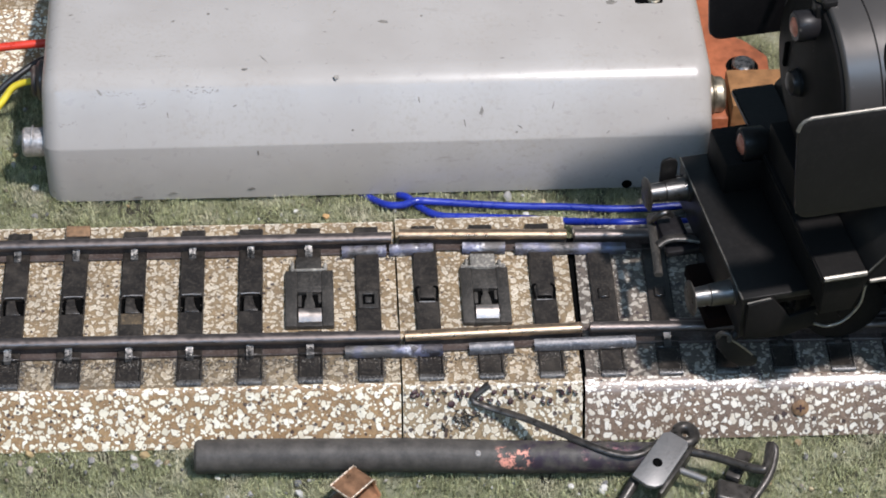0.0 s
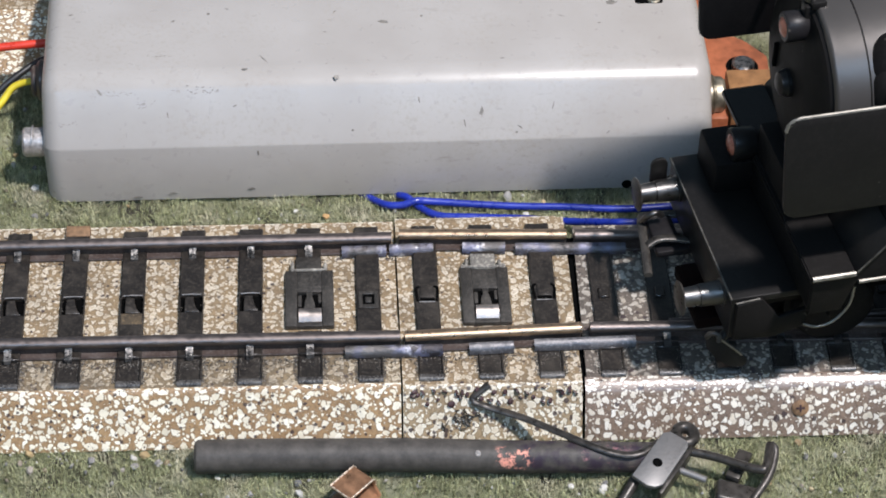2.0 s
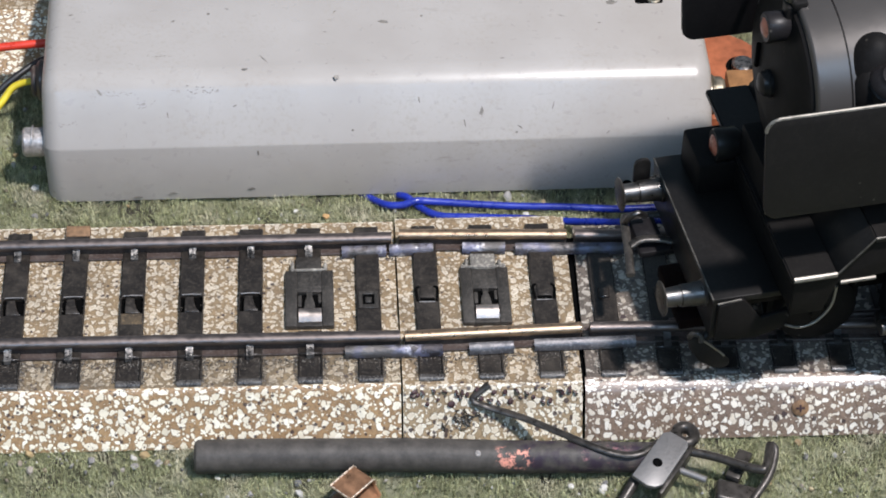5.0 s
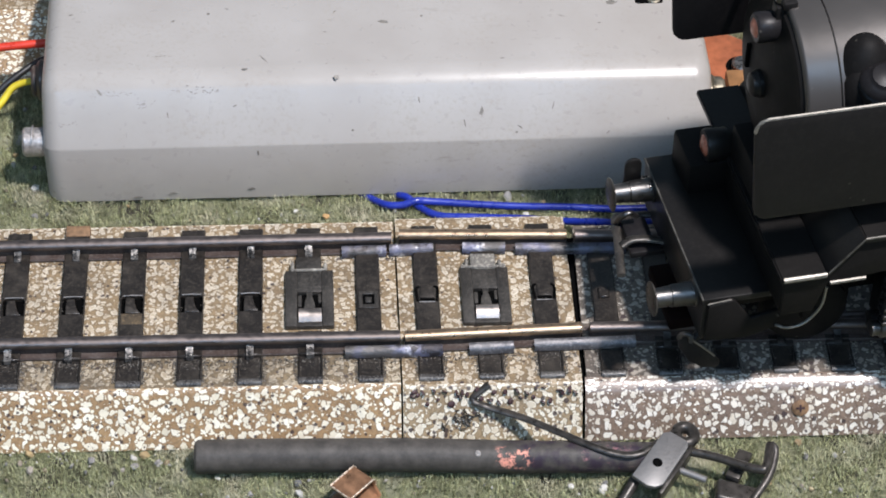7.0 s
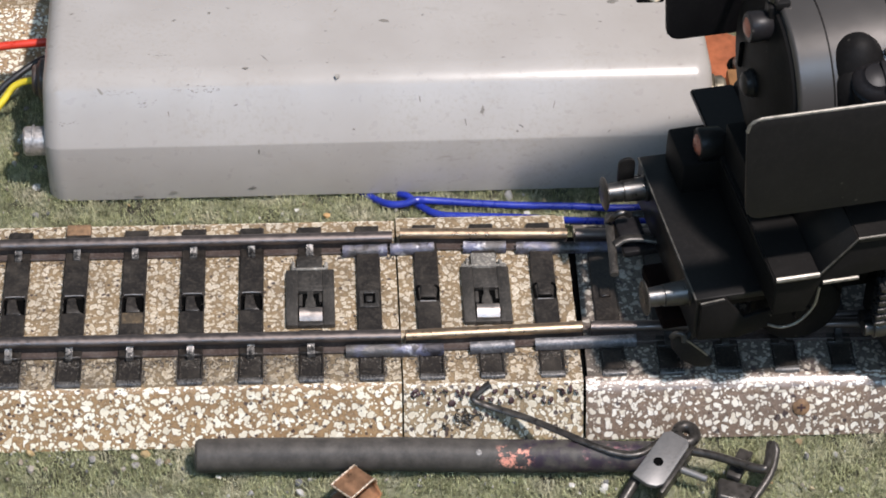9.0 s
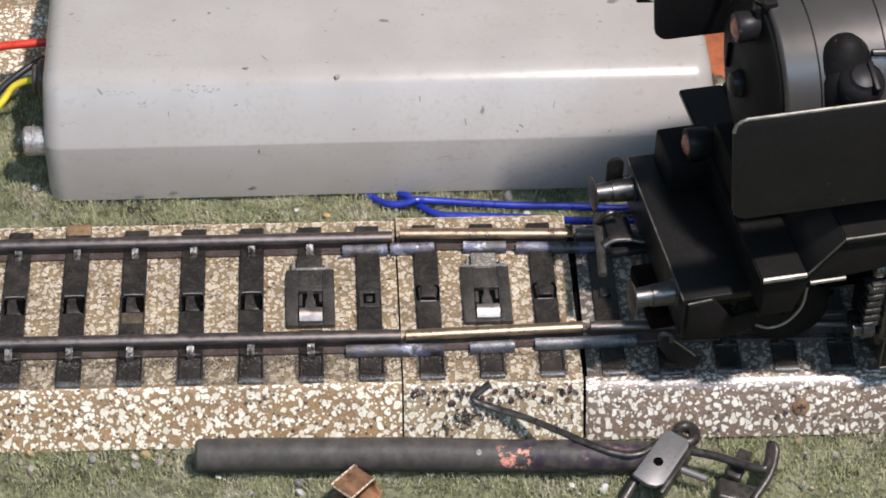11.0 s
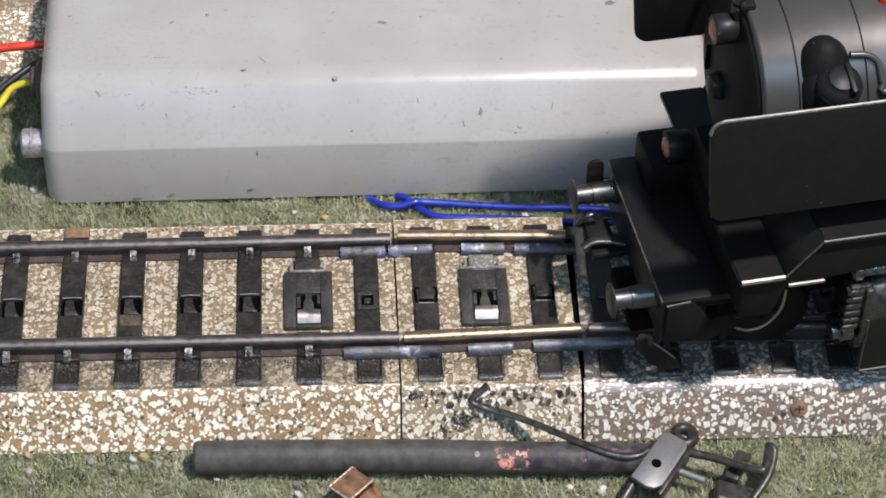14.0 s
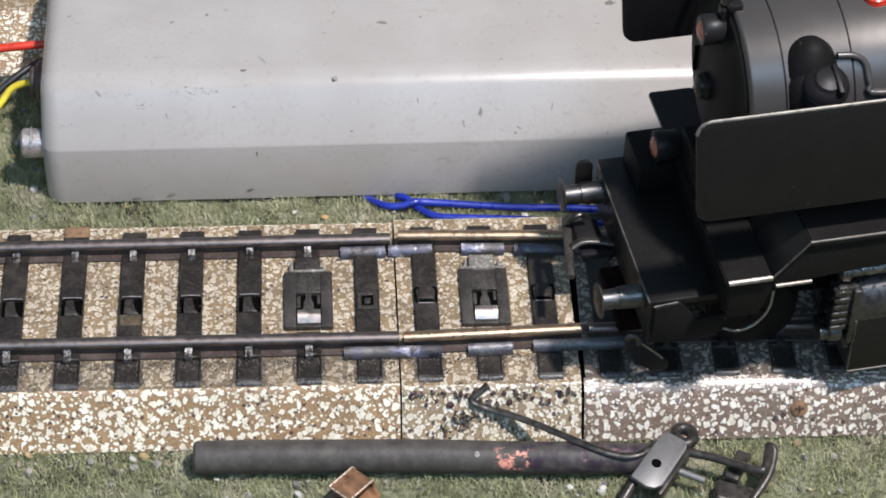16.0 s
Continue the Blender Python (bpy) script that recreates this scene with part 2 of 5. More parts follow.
def tube_material():
    n = Nodes("charcoal_rubber", 0.52)
    n.bsdf.inputs["Specular IOR Level"].default_value = 0.3
    c = n.mix(n.grey(n.noise(0.5, 5, 0.7), 0.35, 0.7), (0.046, 0.042, 0.038), (0.095, 0.086, 0.076))
    split = n.node("ShaderNodeSeparateXYZ")
    n.link(n.coords.outputs["Object"], split.inputs[0])
    x = n.mul(split.outputs[0], 1000.0)
    end = n.mul(n.grey(x, 37.0, 39.5), n.grey(n.noise(0.55, 4), 0.42, 0.62))
    c = n.mix(n.mul(end, 0.8), c, (0.022, 0.012, 0.028))
    pink = n.mul(n.mul(n.grey(x, 36.5, 37.5), n.grey(x, 41.6, 40.4)), n.grey(n.noise(0.6, 5, 0.75), 0.525, 0.57))
    facing = n.mul(n.mul(split.outputs[1], -720.0), n.mul(split.outputs[2], 700.0), "ADD")
    pink = n.mul(pink, n.grey(facing, 1.45, 1.75))
    c = n.mix(pink, c, (0.72, 0.31, 0.23))
    smear = n.mul(n.mul(n.grey(x, 46.0, 47.5), n.grey(x, 54.0, 51.5)), n.grey(n.noise(0.8, 5, 0.75), 0.57, 0.64))
    c = n.mix(n.mul(smear, 0.6), c, (0.42, 0.20, 0.21))
    n.colour(c)
    n.bump(n.noise(0.9, 5, 0.7), 0.06, 0.5)
    return n.mat


def grass_material(name, low, high, dry):
    n = Nodes(name, 0.75)
    g = n.tree.nodes.new("ShaderNodeNewGeometry")
    c = n.mix(n.grey(g.outputs["Random Per Island"], 0, 1), low, high)
    c = n.mix(n.mul(n.grey(n.noise(0.16, 4), 0.50, 0.66), 0.8), c, dry)
    c = n.mix(n.mul(n.grey(n.noise(0.42, 5, 0.7), 0.52, 0.66), 0.80), c, tuple(0.30 * v for v in low))
    n.colour(c)
    return n.mat


SHELL = shell_material()
TUBE = tube_material()
GRASS = grass_material("flock_fibres", (0.155, 0.166, 0.066), (0.50, 0.51, 0.29), (0.58, 0.53, 0.39))


def mat_material():
    n = Nodes("grass_mat", 0.9)
    c = n.ramp(n.noise(0.22, 6, 0.65), (0.36, (0.06, 0.052, 0.04)), (0.5, (0.27, 0.275, 0.155)), (0.70, (0.48, 0.47, 0.34)))
    n.colour(c)
    n.bump(n.noise(1.8, 6, 0.8), 0.9, 1.0)
    return n.mat


MAT = mat_material()


# ---- mesh builders (millimetres) ----
def shift(bm, m):
    bmesh.ops.transform(bm, matrix=m, verts=bm.verts)
    return bm


def merge(*parts):
    out = bmesh.new()
    for b in parts:
        me = bpy.data.meshes.new("tmp")
        b.to_mesh(me)
        b.free()
        out.from_mesh(me)
        bpy.data.meshes.remove(me)
    return out


def box(x0, x1, y0, y1, z0, z1, bevel=0.15, seg=2):
    bm = bmesh.new()
    bmesh.ops.create_cube(bm, size=1, matrix=Matrix.LocRotScale(((x0 + x1) / 2, (y0 + y1) / 2, (z0 + z1) / 2), None, (x1 - x0, y1 - y0, z1 - z0)))
    if bevel:
        bmesh.ops.bevel(bm, geom=bm.edges[:], offset=bevel, segments=seg, affect="EDGES", profile=0.5)
    return bm


def lathe(p0, p1, profile, seg=32):
    """A turned body from p0 towards p1: profile rows are (distance along, radius)."""
    p0, p1 = Vector(p0), Vector(p1)
    q = (p1 - p0).to_track_quat("Z", "Y").to_matrix().to_4x4()
    m = Matrix.Translation(p0) @ q
    bm = bmesh.new()
    rings = []
    for d, r in profile:
        if r <= 0:
            rings.append([bm.verts.new(m @ Vector((0, 0, d)))])
        else:
            rings.append([bm.verts.new(m @ Vector((r * math.cos(2 * math.pi * k / seg), r * math.sin(2 * math.pi * k / seg), d))) for k in range(seg)])
    for a, b in zip(rings, rings[1:]):
        for k in range(seg):
            j = (k + 1) % seg
            if len(a) == 1 and len(b) > 1:
                bm.faces.new((a[0], b[j], b[k]))
            elif len(b) == 1 and len(a) > 1:
                bm.faces.new((a[k], a[j], b[0]))
            elif len(a) > 1:
                bm.faces.new((a[k], a[j], b[j], b[k]))
    for ring, flip in ((rings[0], True), (rings[-1], False)):
        if len(ring) > 1:
            bm.faces.new(ring[::-1] if flip else ring)
    return bm


def rod(p0, p1, r, seg=20, lip=0.0):
    d = (Vector(p1) - Vector(p0)).length
    lip = lip or r * 0.15
    return lathe(p0, p1, ((0, r - lip), (lip, r), (d - lip, r), (d, r - lip)), seg)


def smooth_path(points, steps=8):
    """Catmull-Rom through the points."""
    p = [Vector(q) for q in points]
    p = [p[0] * 2 - p[1]] + p + [p[-1] * 2 - p[-2]]
    out = []
    for i in range(1, len(p) - 2):
        for k in range(steps):
            t = k / steps
            a, b, c, d = p[i - 1:i + 3]
            out.append(0.5 * (2 * b + (c - a) * t + (2 * a - 5 * b + 4 * c - d) * t * t + (3 * b - a - 3 * c + d) * t ** 3))
    return out + [p[-2]]


def cord(points, r, seg=10, flat=1.0):
    """A round (or flattened) bar along the points."""
    pts = [Vector(p) for p in points]
    bm, rings = bmesh.new(), []
    for i, p in enumerate(pts):
        way = (pts[min(i + 1, len(pts) - 1)] - pts[max(i - 1, 0)]).normalized()
        side = way.cross(Vector((0, 0, 1)))
        side = side.normalized() if side.length > 0.05 else Vector((1, 0, 0))
        up = side.cross(way)
        rings.append([bm.verts.new(p + side * r * math.cos(2 * math.pi * k / seg) + up * r * flat * math.sin(2 * math.pi * k / seg)) for k in range(seg)])
    for a, b in zip(rings, rings[1:]):
        for k in range(seg):
            bm.faces.new((a[k], a[(k + 1) % seg], b[(k + 1) % seg], b[k]))
    bm.faces.new(rings[0][::-1])
    bm.faces.new(rings[-1])
    bmesh.ops.recalc_face_normals(bm, faces=bm.faces[:])
    return bm


def sheet(outline, place, thick, bevel=0.12):
    """A flat plate: outline of (a, b) pairs, place(a, b, c) gives the point, c runs through the thickness."""
    bm = bmesh.new()
    lo = [bm.verts.new(place(a, b, 0)) for a, b in outline]
    hi = [bm.verts.new(place(a, b, thick)) for a, b in outline]
    bm.faces.new(lo[::-1])
    bm.faces.new(hi)
    for k in range(len(lo)):
        j = (k + 1) % len(lo)
        bm.faces.new((lo[k], lo[j], hi[j], hi[k]))
    bmesh.ops.recalc_face_normals(bm, faces=bm.faces[:])
    if bevel:
        bmesh.ops.bevel(bm, geom=bm.edges[:], offset=bevel, segments=2, affect="EDGES", profile=0.5)
    return bm


def run(profile, path, closed=True):
    """Sweep a profile of (offset to the left, height) along a plan path of (x, y, z)."""
    bm, rings = bmesh.new(), []
    pts = [Vector(p) for p in path]
    for i, p in enumerate(pts):
        way = pts[min(i + 1, len(pts) - 1)] - pts[max(i - 1, 0)]
        left = Vector((-way.y, way.x, 0)).normalized()
        rings.append([bm.verts.new(p + left * a + Vector((0, 0, b))) for a, b in profile])
    n = len(profile)
    for a, b in zip(rings, rings[1:]):
        for k in range(n if closed else n - 1):
            j = (k + 1) % n
            bm.faces.new((a[k], a[j], b[j], b[k]))
    if closed:
        bm.faces.new(rings[0][::-1])
        bm.faces.new(rings[-1])
    bmesh.ops.recalc_face_normals(bm, faces=bm.faces[:])
    return bm


def finish(name, bm, material, smooth=40):
    bmesh.ops.scale(bm, vec=(MM, MM, MM), verts=bm.verts)
    me = bpy.data.meshes.new(name)
    bm.to_mesh(me)
    bm.free()
    me.materials.append(material)
    if smooth:
        me.shade_smooth()
        me.set_sharp_from_angle(angle=radians(smooth))
    return me


def part(name, bm, material, parent, label="", smooth=40):
    ob = new(name, finish(name, bm, material, smooth))
    ob.parent = parent
    return tagged(ob, label)


def thing(name, label, category, at=(0, 0, 0), turn=0, group="", kind=""):
    ob = new(name)
    ob.empty_display_size = 0.005
    ob.matrix_world = pose(at[0] * MM, at[1] * MM, at[2] * MM, 0, 0, turn)
    return tagged(ob, label, category, group, kind)


GROUND = -6.5

# ---- ground ----
def build_ground():
    rng = np.random.default_rng(3)
    xs = np.concatenate([np.linspace(-560, -140, 16), np.linspace(-130, 130, 150), np.linspace(140, 560, 16)])
    ys = np.concatenate([np.linspace(-460, -80, 14), np.linspace(-70, 130, 110), np.linspace(140, 560, 16)])
    nx, ny = len(xs), len(ys)
    bm = bmesh.new()
    grid = [[bm.verts.new((x, y, GROUND - 0.5 + 0.4 * noise.noise((x * 0.12, y * 0.12, 0.3)) + 0.25 * noise.noise((x * 0.5, y * 0.5, 3)))) for x in xs] for y in ys]
    for j in range(ny - 1):
        for i in range(nx - 1):
            bm.faces.new((grid[j][i], grid[j][i + 1], grid[j + 1][i + 1], grid[j + 1][i]))
    ob = new("ground", finish("ground", bm, MAT))
    tagged(ob, "green flocked grass mat of a model railway board", "ground", kind="structure")
    board = new("baseboard", finish("baseboard", box(-560, 560, -460, 560, -26, GROUND - 1.6, 0.6), OCHRE))
    tagged(board, "plain brown wooden board under the grass mat", "baseboard", kind="structure")


build_ground()


# ---- tracks ----
def rail_profile(head, height):
    h = head / 2
    cap = [(-h * math.cos(w), height - 0.62 + 0.62 * math.sin(w)) for w in np.linspace(-0.5, math.pi + 0.5, 13)]
    return [(-0.36, height - 1.0)] + cap + [(0.36, height - 1.0)]


WEB = ((-1.42, 0.10), (-1.46, 0.38), (-1.36, 0.52), (-1.18, 0.50), (-1.08, 0.36), (-0.46, 0.42), (-0.34, 1.6), (0.34, 1.6), (0.46, 0.42), (1.08, 0.36), (1.18, 0.50), (1.36, 0.52), (1.46, 0.38), (1.42, 0.10))


def lay_rail(track, head, path, material, label, web=None):
    r = part("rail", run(rail_profile(head, 2.45), path), material, track, label)
    part("rail_web", run(WEB, path), web or FOOT, r, "brown rail web and foot")
    return r


def bed_slopes(x0, x1, near, foot, z, sign, cut=1.1):
    xs = np.linspace(x0, x1, 24)
    dy, dz = abs(foot - near), -z
    long = math.hypot(dy, dz)
    arc = []
    for k in range(7):
        t = k / 6
        a, b, c = (1 - t) ** 2, 2 * t * (1 - t), t * t
        arc.append((near + sign * (a * cut * dy / long) - sign * c * cut * 0.35, -a * cut * dz / long))
    prof = [(foot, z)] + arc + [(near - sign * 0.3, -0.5), (near + sign * 0.25, -1.3), (foot - sign * 0.4, z)]
    bm, rings = bmesh.new(), []
    for x in xs:
        rings.append([bm.verts.new((x, a, b)) for a, b in prof])
    n = len(prof)
    for a, b in zip(rings, rings[1:]):
        for k in range(n):
            bm.faces.new((a[k], a[(k + 1) % n], b[(k + 1) % n], b[k]))
    bm.faces.new(rings[0])
    bm.faces.new(rings[-1][::-1])
    bmesh.ops.recalc_face_normals(bm, faces=bm.faces[:])
    return bm


def stud_sleeper(track, x, near, far, kind, holes=(-2.5, 0.5)):
    """A black sleeper: hollow near end with a rolled lip, far end, the slot in its middle and the contact stud in the slot."""
    w = 1.55
    a, b = holes
    inner = -10.3
    if kind == "open":
        bm = merge(box(x - w, x + w, inner, a, -0.2, 0.62, 0.14, 1), box(x - w, x + w, b, far, -0.2, 0.62, 0.14, 1),
                   box(x - w, x - w + 0.16, a, b, -0.2, 0.60, 0.04, 1), box(x + w - 0.16, x + w, a, b, -0.2, 0.60, 0.04, 1))
        for side in (-1, 1):
            corner = [(x + side * (w - 0.12), b + 0.02), (x + side * (w - 0.12), b - 0.62), (x + side * (w - 0.24), b - 0.26), (x + side * (w - 0.62), b + 0.02)]
            bm = merge(bm, sheet(corner, lambda p, q, c: Vector((p, q, 0.2 + c)), 0.40, 0.03))
        s = part("sleeper", bm, SLEEPER, track)
        # black patch just above the bed paints the slot's shade
        part("slot", box(x - w + 0.12, x + w - 0.12, a - 0.05, b + 0.05, -0.1, 0.03, 0.01, 1), HOLE_SHADE, s, "black patch for the shade in the stud slot")
        part("slot_rim", cord([(x - w + 0.35, b + 0.04, 0.60), (x, b + 0.10, 0.63), (x + w - 0.35, b + 0.04, 0.60)], 0.07, 6), GALVANISED, s, "pale slot rim")
        tongue = sheet(((-0.75, 0), (1.15, 0), (0.72, 0.6), (0.48, 1.5), (0.36, 2.35), (-0.62, 2.35), (-0.72, 1.2)), lambda p, q, c: Vector((x - 0.1 + p, a + q, 0.30 + 0.34 * q - 0.08 * q * q + c)), 0.3, 0.1)
        part("contact_stud", tongue, SLEEPER, s)
    elif kind == "framed":
        s = part("sleeper", box(x - w, x + w, inner, far, -0.2, 0.62, 0.14, 1), SLEEPER, track)
        rim = merge(box(x - 1.3, x - 0.75, a, b - 0.6, 0.5, 0.9, 0.08, 1), box(x + 0.75, x + 1.3, a, b - 0.6, 0.5, 0.9, 0.08, 1),
                    box(x - 1.3, x + 1.3, b - 0.7, b - 0.2, 0.5, 0.85, 0.08, 1), box(x - 1.3, x + 1.3, a - 0.2, a + 0.5, 0.5, 0.85, 0.08, 1))
        part("stud_frame", rim, DUSTY, s, "dusty raised stud frame")
        # shade inside the frame, painted as a black patch
        part("slot", box(x - 0.75, x + 0.75, a + 0.45, b - 0.65, 0.5, 0.66, 0.02, 1), HOLE_SHADE, s)
        part("contact_stud", box(x - 0.42, x + 0.42, a + 0.85, b - 1.15, 0.5, 0.80, 0.10, 1), DUSTY, s)
    elif kind == "arched":
        s = part("sleeper", box(x - w, x + w, inner, far, -0.2, 0.62, 0.14, 1), SLEEPER, track)
        # black bows and bar paint the shade of the arched openings
        for side in (-1, 1):
            bow = smooth_path([(x + side * 0.95, b + 0.25, 0.62), (x + side * 1.32, b - 0.10, 0.62), (x + side * 1.36, b - 0.9, 0.62), (x + side * 1.2, a + 0.4, 0.62)], 5)
            part("slot", cord(bow, 0.20, 6, 0.3), HOLE_SHADE, s)
        part("slot", box(x - 0.95, x + 0.95, a + 0.35, a + 0.95, 0.5, 0.68, 0.03, 1), HOLE_SHADE, s)
        raised = sheet(((-0.95, a + 0.95), (0.95, a + 0.95), (0.8, b + 0.1), (-0.8, b + 0.1)), lambda p, q, c: Vector((x + p, q, 0.5 + c + 0.08 * (q - a))), 0.25, 0.1)
        part("contact_stud", raised, SLEEPER, s)
        part("slot_rim", cord([(x - 1.0, a + 0.28, 0.68), (x + 1.0, a + 0.28, 0.68)], 0.07, 6), GALVANISED, s)
    else:
        s = part("sleeper", merge(box(x - w, x + w, inner, -6.2, -0.2, 0.62, 0.14, 1), box(x - w, x + w, 6.0, far, -0.2, 0.62, 0.14, 1)), SLEEPER, track)
    hollow_end(s, x, near, inner, w, 0.56)
    return s


def hollow_end(sleeper, x, near, inner, w, tall):
    """The pressed-down end of a sleeper: a sunk floor between thin walls, closed by a rounded lip."""
    end = merge(box(x - w + 0.1, x + w - 0.1, near + 0.2, inner + 0.05, -0.3, 0.07, 0.02, 1), box(x - w, x - w + 0.26, near + 0.2, inner, -0.3, tall - 0.14, 0.1, 1),
                box(x + w - 0.26, x + w, near + 0.2, inner, -0.3, tall - 0.14, 0.1, 1))
    part("sleeper_end", end, SLEEPER, sleeper)
    lip = run([(0.55 * math.cos(v), 0.5 * math.sin(v) - 0.04) for v in np.linspace(0, 2 * math.pi, 13)[:-1]], [(x - w + 0.05, near + 0.55, 0), (x, near + 0.48, 0.02), (x + w - 0.05, near + 0.55, 0)])
    part("end_lip", lip, LIP, sleeper, "rounded lip with pale blotches")


def contact_plate(track, x, worn):
    """The wide black plate with a window, a stud in it and a bright spring tab."""
    p = part("contact_plate", merge(box(x - 3.1, x - 1.55, -5.6, 4.4, 0.0, 0.75, 0.18), box(x + 1.55, x + 3.1, -5.6, 4.4, 0.0, 0.75, 0.18),
                                    box(x - 1.6, x + 1.6, 0.5, 4.1, 0.0, 0.7, 0.12), box(x - 1.6, x + 1.6, -5.6, -4.9, 0.0, 0.7, 0.12)), DUSTY, track, "black plate with a square window")
    # black floor patch paints the shade in the plate's window
    part("slot", box(x - 1.6, x + 1.6, -5.0, 0.8, 0.0, 0.12, 0.02, 1), HOLE_SHADE, p)
    fork = merge(sheet(((-0.75, -2.5), (0.75, -2.5), (0.62, -1.2), (0.35, -0.3), (0.45, 0.6), (-0.5, 0.6), (-0.35, -0.3), (-0.62, -1.2)), lambda a, b, c: Vector((x + a, b, 0.25 + c)), 0.4, 0.1),
                 box(x - 1.5, x - 1.0, -1.9, 0.1, 0.1, 0.5, 0.1), box(x + 1.1, x + 1.5, -1.2, 0.4, 0.1, 0.45, 0.1))
    part("contact_stud", fork, DUSTY, p)
    bent = run(((-1.45, 0.0), (1.45, 0.0), (1.45, 0.22), (-1.45, 0.22)), [(x + 0.05, -2.6 - 0.19 * k, 0.30 + 0.75 * math.sin(math.pi * (0.15 + 0.85 * k / 11))) for k in range(12)])
    part("spring_tab", bent, TAB, p, "bright bent spring tab")
    part("neck", box(x - 1.7, x + 1.6, 4.2, 6.9, 0.1, 0.72, 0.2), WORN_TIN if worn else DUSTY, p, "neck under the rail")
    rims = [box(x - 2.4, x - 1.9, 4.2, 5.9, 0.2, 0.85, 0.2), box(x + 1.85, x + 2.35, 4.3, 5.7, 0.2, 0.85, 0.2), box(x - 2.1, x + 2.0, 4.25, 4.65, 0.3, 0.86, 0.15)]
    if worn:
        rims += [box(x - 3.0, x - 2.2, 4.2, 4.9, 0.2, 0.8, 0.2), box(x + 2.1, x + 2.9, 4.1, 5.0, 0.2, 0.8, 0.2)]
    part("rim", merge(*rims), WORN_TIN, p, "worn pale rim")


def lug(track, x, y, material):
    """A bent tin lug: a strip folded over the rail foot, gripping the web."""
    way = [(x, y + 0.98, 1.32), (x, y + 0.72, 1.18), (x, y + 0.30, 0.86), (x, y - 0.25, 0.72), (x, y - 0.62, 0.60), (x, y - 0.74, 0.25)]
    bm = run(((-0.48, 0.0), (-0.44, 0.2), (0.44, 0.2), (0.48, 0.0)), way)
    part("lug", merge(bm, box(x - 0.3, x + 0.3, y - 0.5, y + 0.1, 0.6, 1.02, 0.16)), material, track)


def tongue_over(name, x0, y0, x1, y1, parent, label, material):
    """A rolled tin tongue laid over the rail foot."""
    prof = [(0.12 - 1.15 * math.sin(w) ** 1.2, 0.15 + 1.15 * math.cos(w)) for w in np.linspace(0.0, 1.5, 8)] + [(-0.85, 0.15), (-0.55, 0.8), (0.1, 1.15)]
    n = 14
    path = [(x0 + (x1 - x0) * k / n, y0 + (y1 - y0) * k / n, 0.02 * math.sin(k * 1.1)) for k in range(n + 1)]
    return part(name, run(prof, path), material, parent, label)


def build_straight():
    t = thing("straight_track", "old tinplate model track with tan speckled bed and dark rails", "model track", (0, 0, 0))
    x0, x1 = -131.0, -0.12
    part("bed_top", box(x0, x1, -9.2, 13.72, -0.5, 0.0, 0), TAN_TOP, t, "printed tan ballast top")
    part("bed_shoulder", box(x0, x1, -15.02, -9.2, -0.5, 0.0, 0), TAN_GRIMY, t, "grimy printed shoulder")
    part("bed_slope", bed_slopes(x0, x1, -15.4, -19.4, GROUND, -1), TAN, t, "tan tin slope with white flecks")
    part("bed_slope", bed_slopes(x0, x1, 14.1, 19.0, GROUND, 1), TAN, t)
    lay_rail(t, 1.65, [(x0, -8.55, 0), (-60, -8.6, 0), (-0.0, -8.72, 0)], STEEL_DARK, "dark worn hollow steel rail")
    lay_rail(t, 1.65, [(x0, 8.75, 0), (-60, 8.85, 0), (-0.5, 9.05, 0)], STEEL_DARK, "dark worn hollow steel rail")
    for k in range(18):
        x = -3.75 - 7.5 * k
        kind = "framed" if k == 0 else ("plate" if k == 1 else "open")
        stud_sleeper(t, x, -14.9, 12.5, kind)
        if k == 1:
            contact_plate(t, x, False)
        if k > 0:
            lug(t, x, -10.0, LUG)
            lug(t, x, 7.6, LUG)
    part("dust_patch", box(-35.15, -32.35, -4.6, -2.62, 0.5, 0.66, 0.1, 1), OCHRE_DUST, t, "ochre dust on a sleeper")
    part("rust_patch", box(-42.9, -39.7, 11.6, 13.6, -0.4, 0.75, 0.2), RUST, t, "rusty sleeper end")
    return t


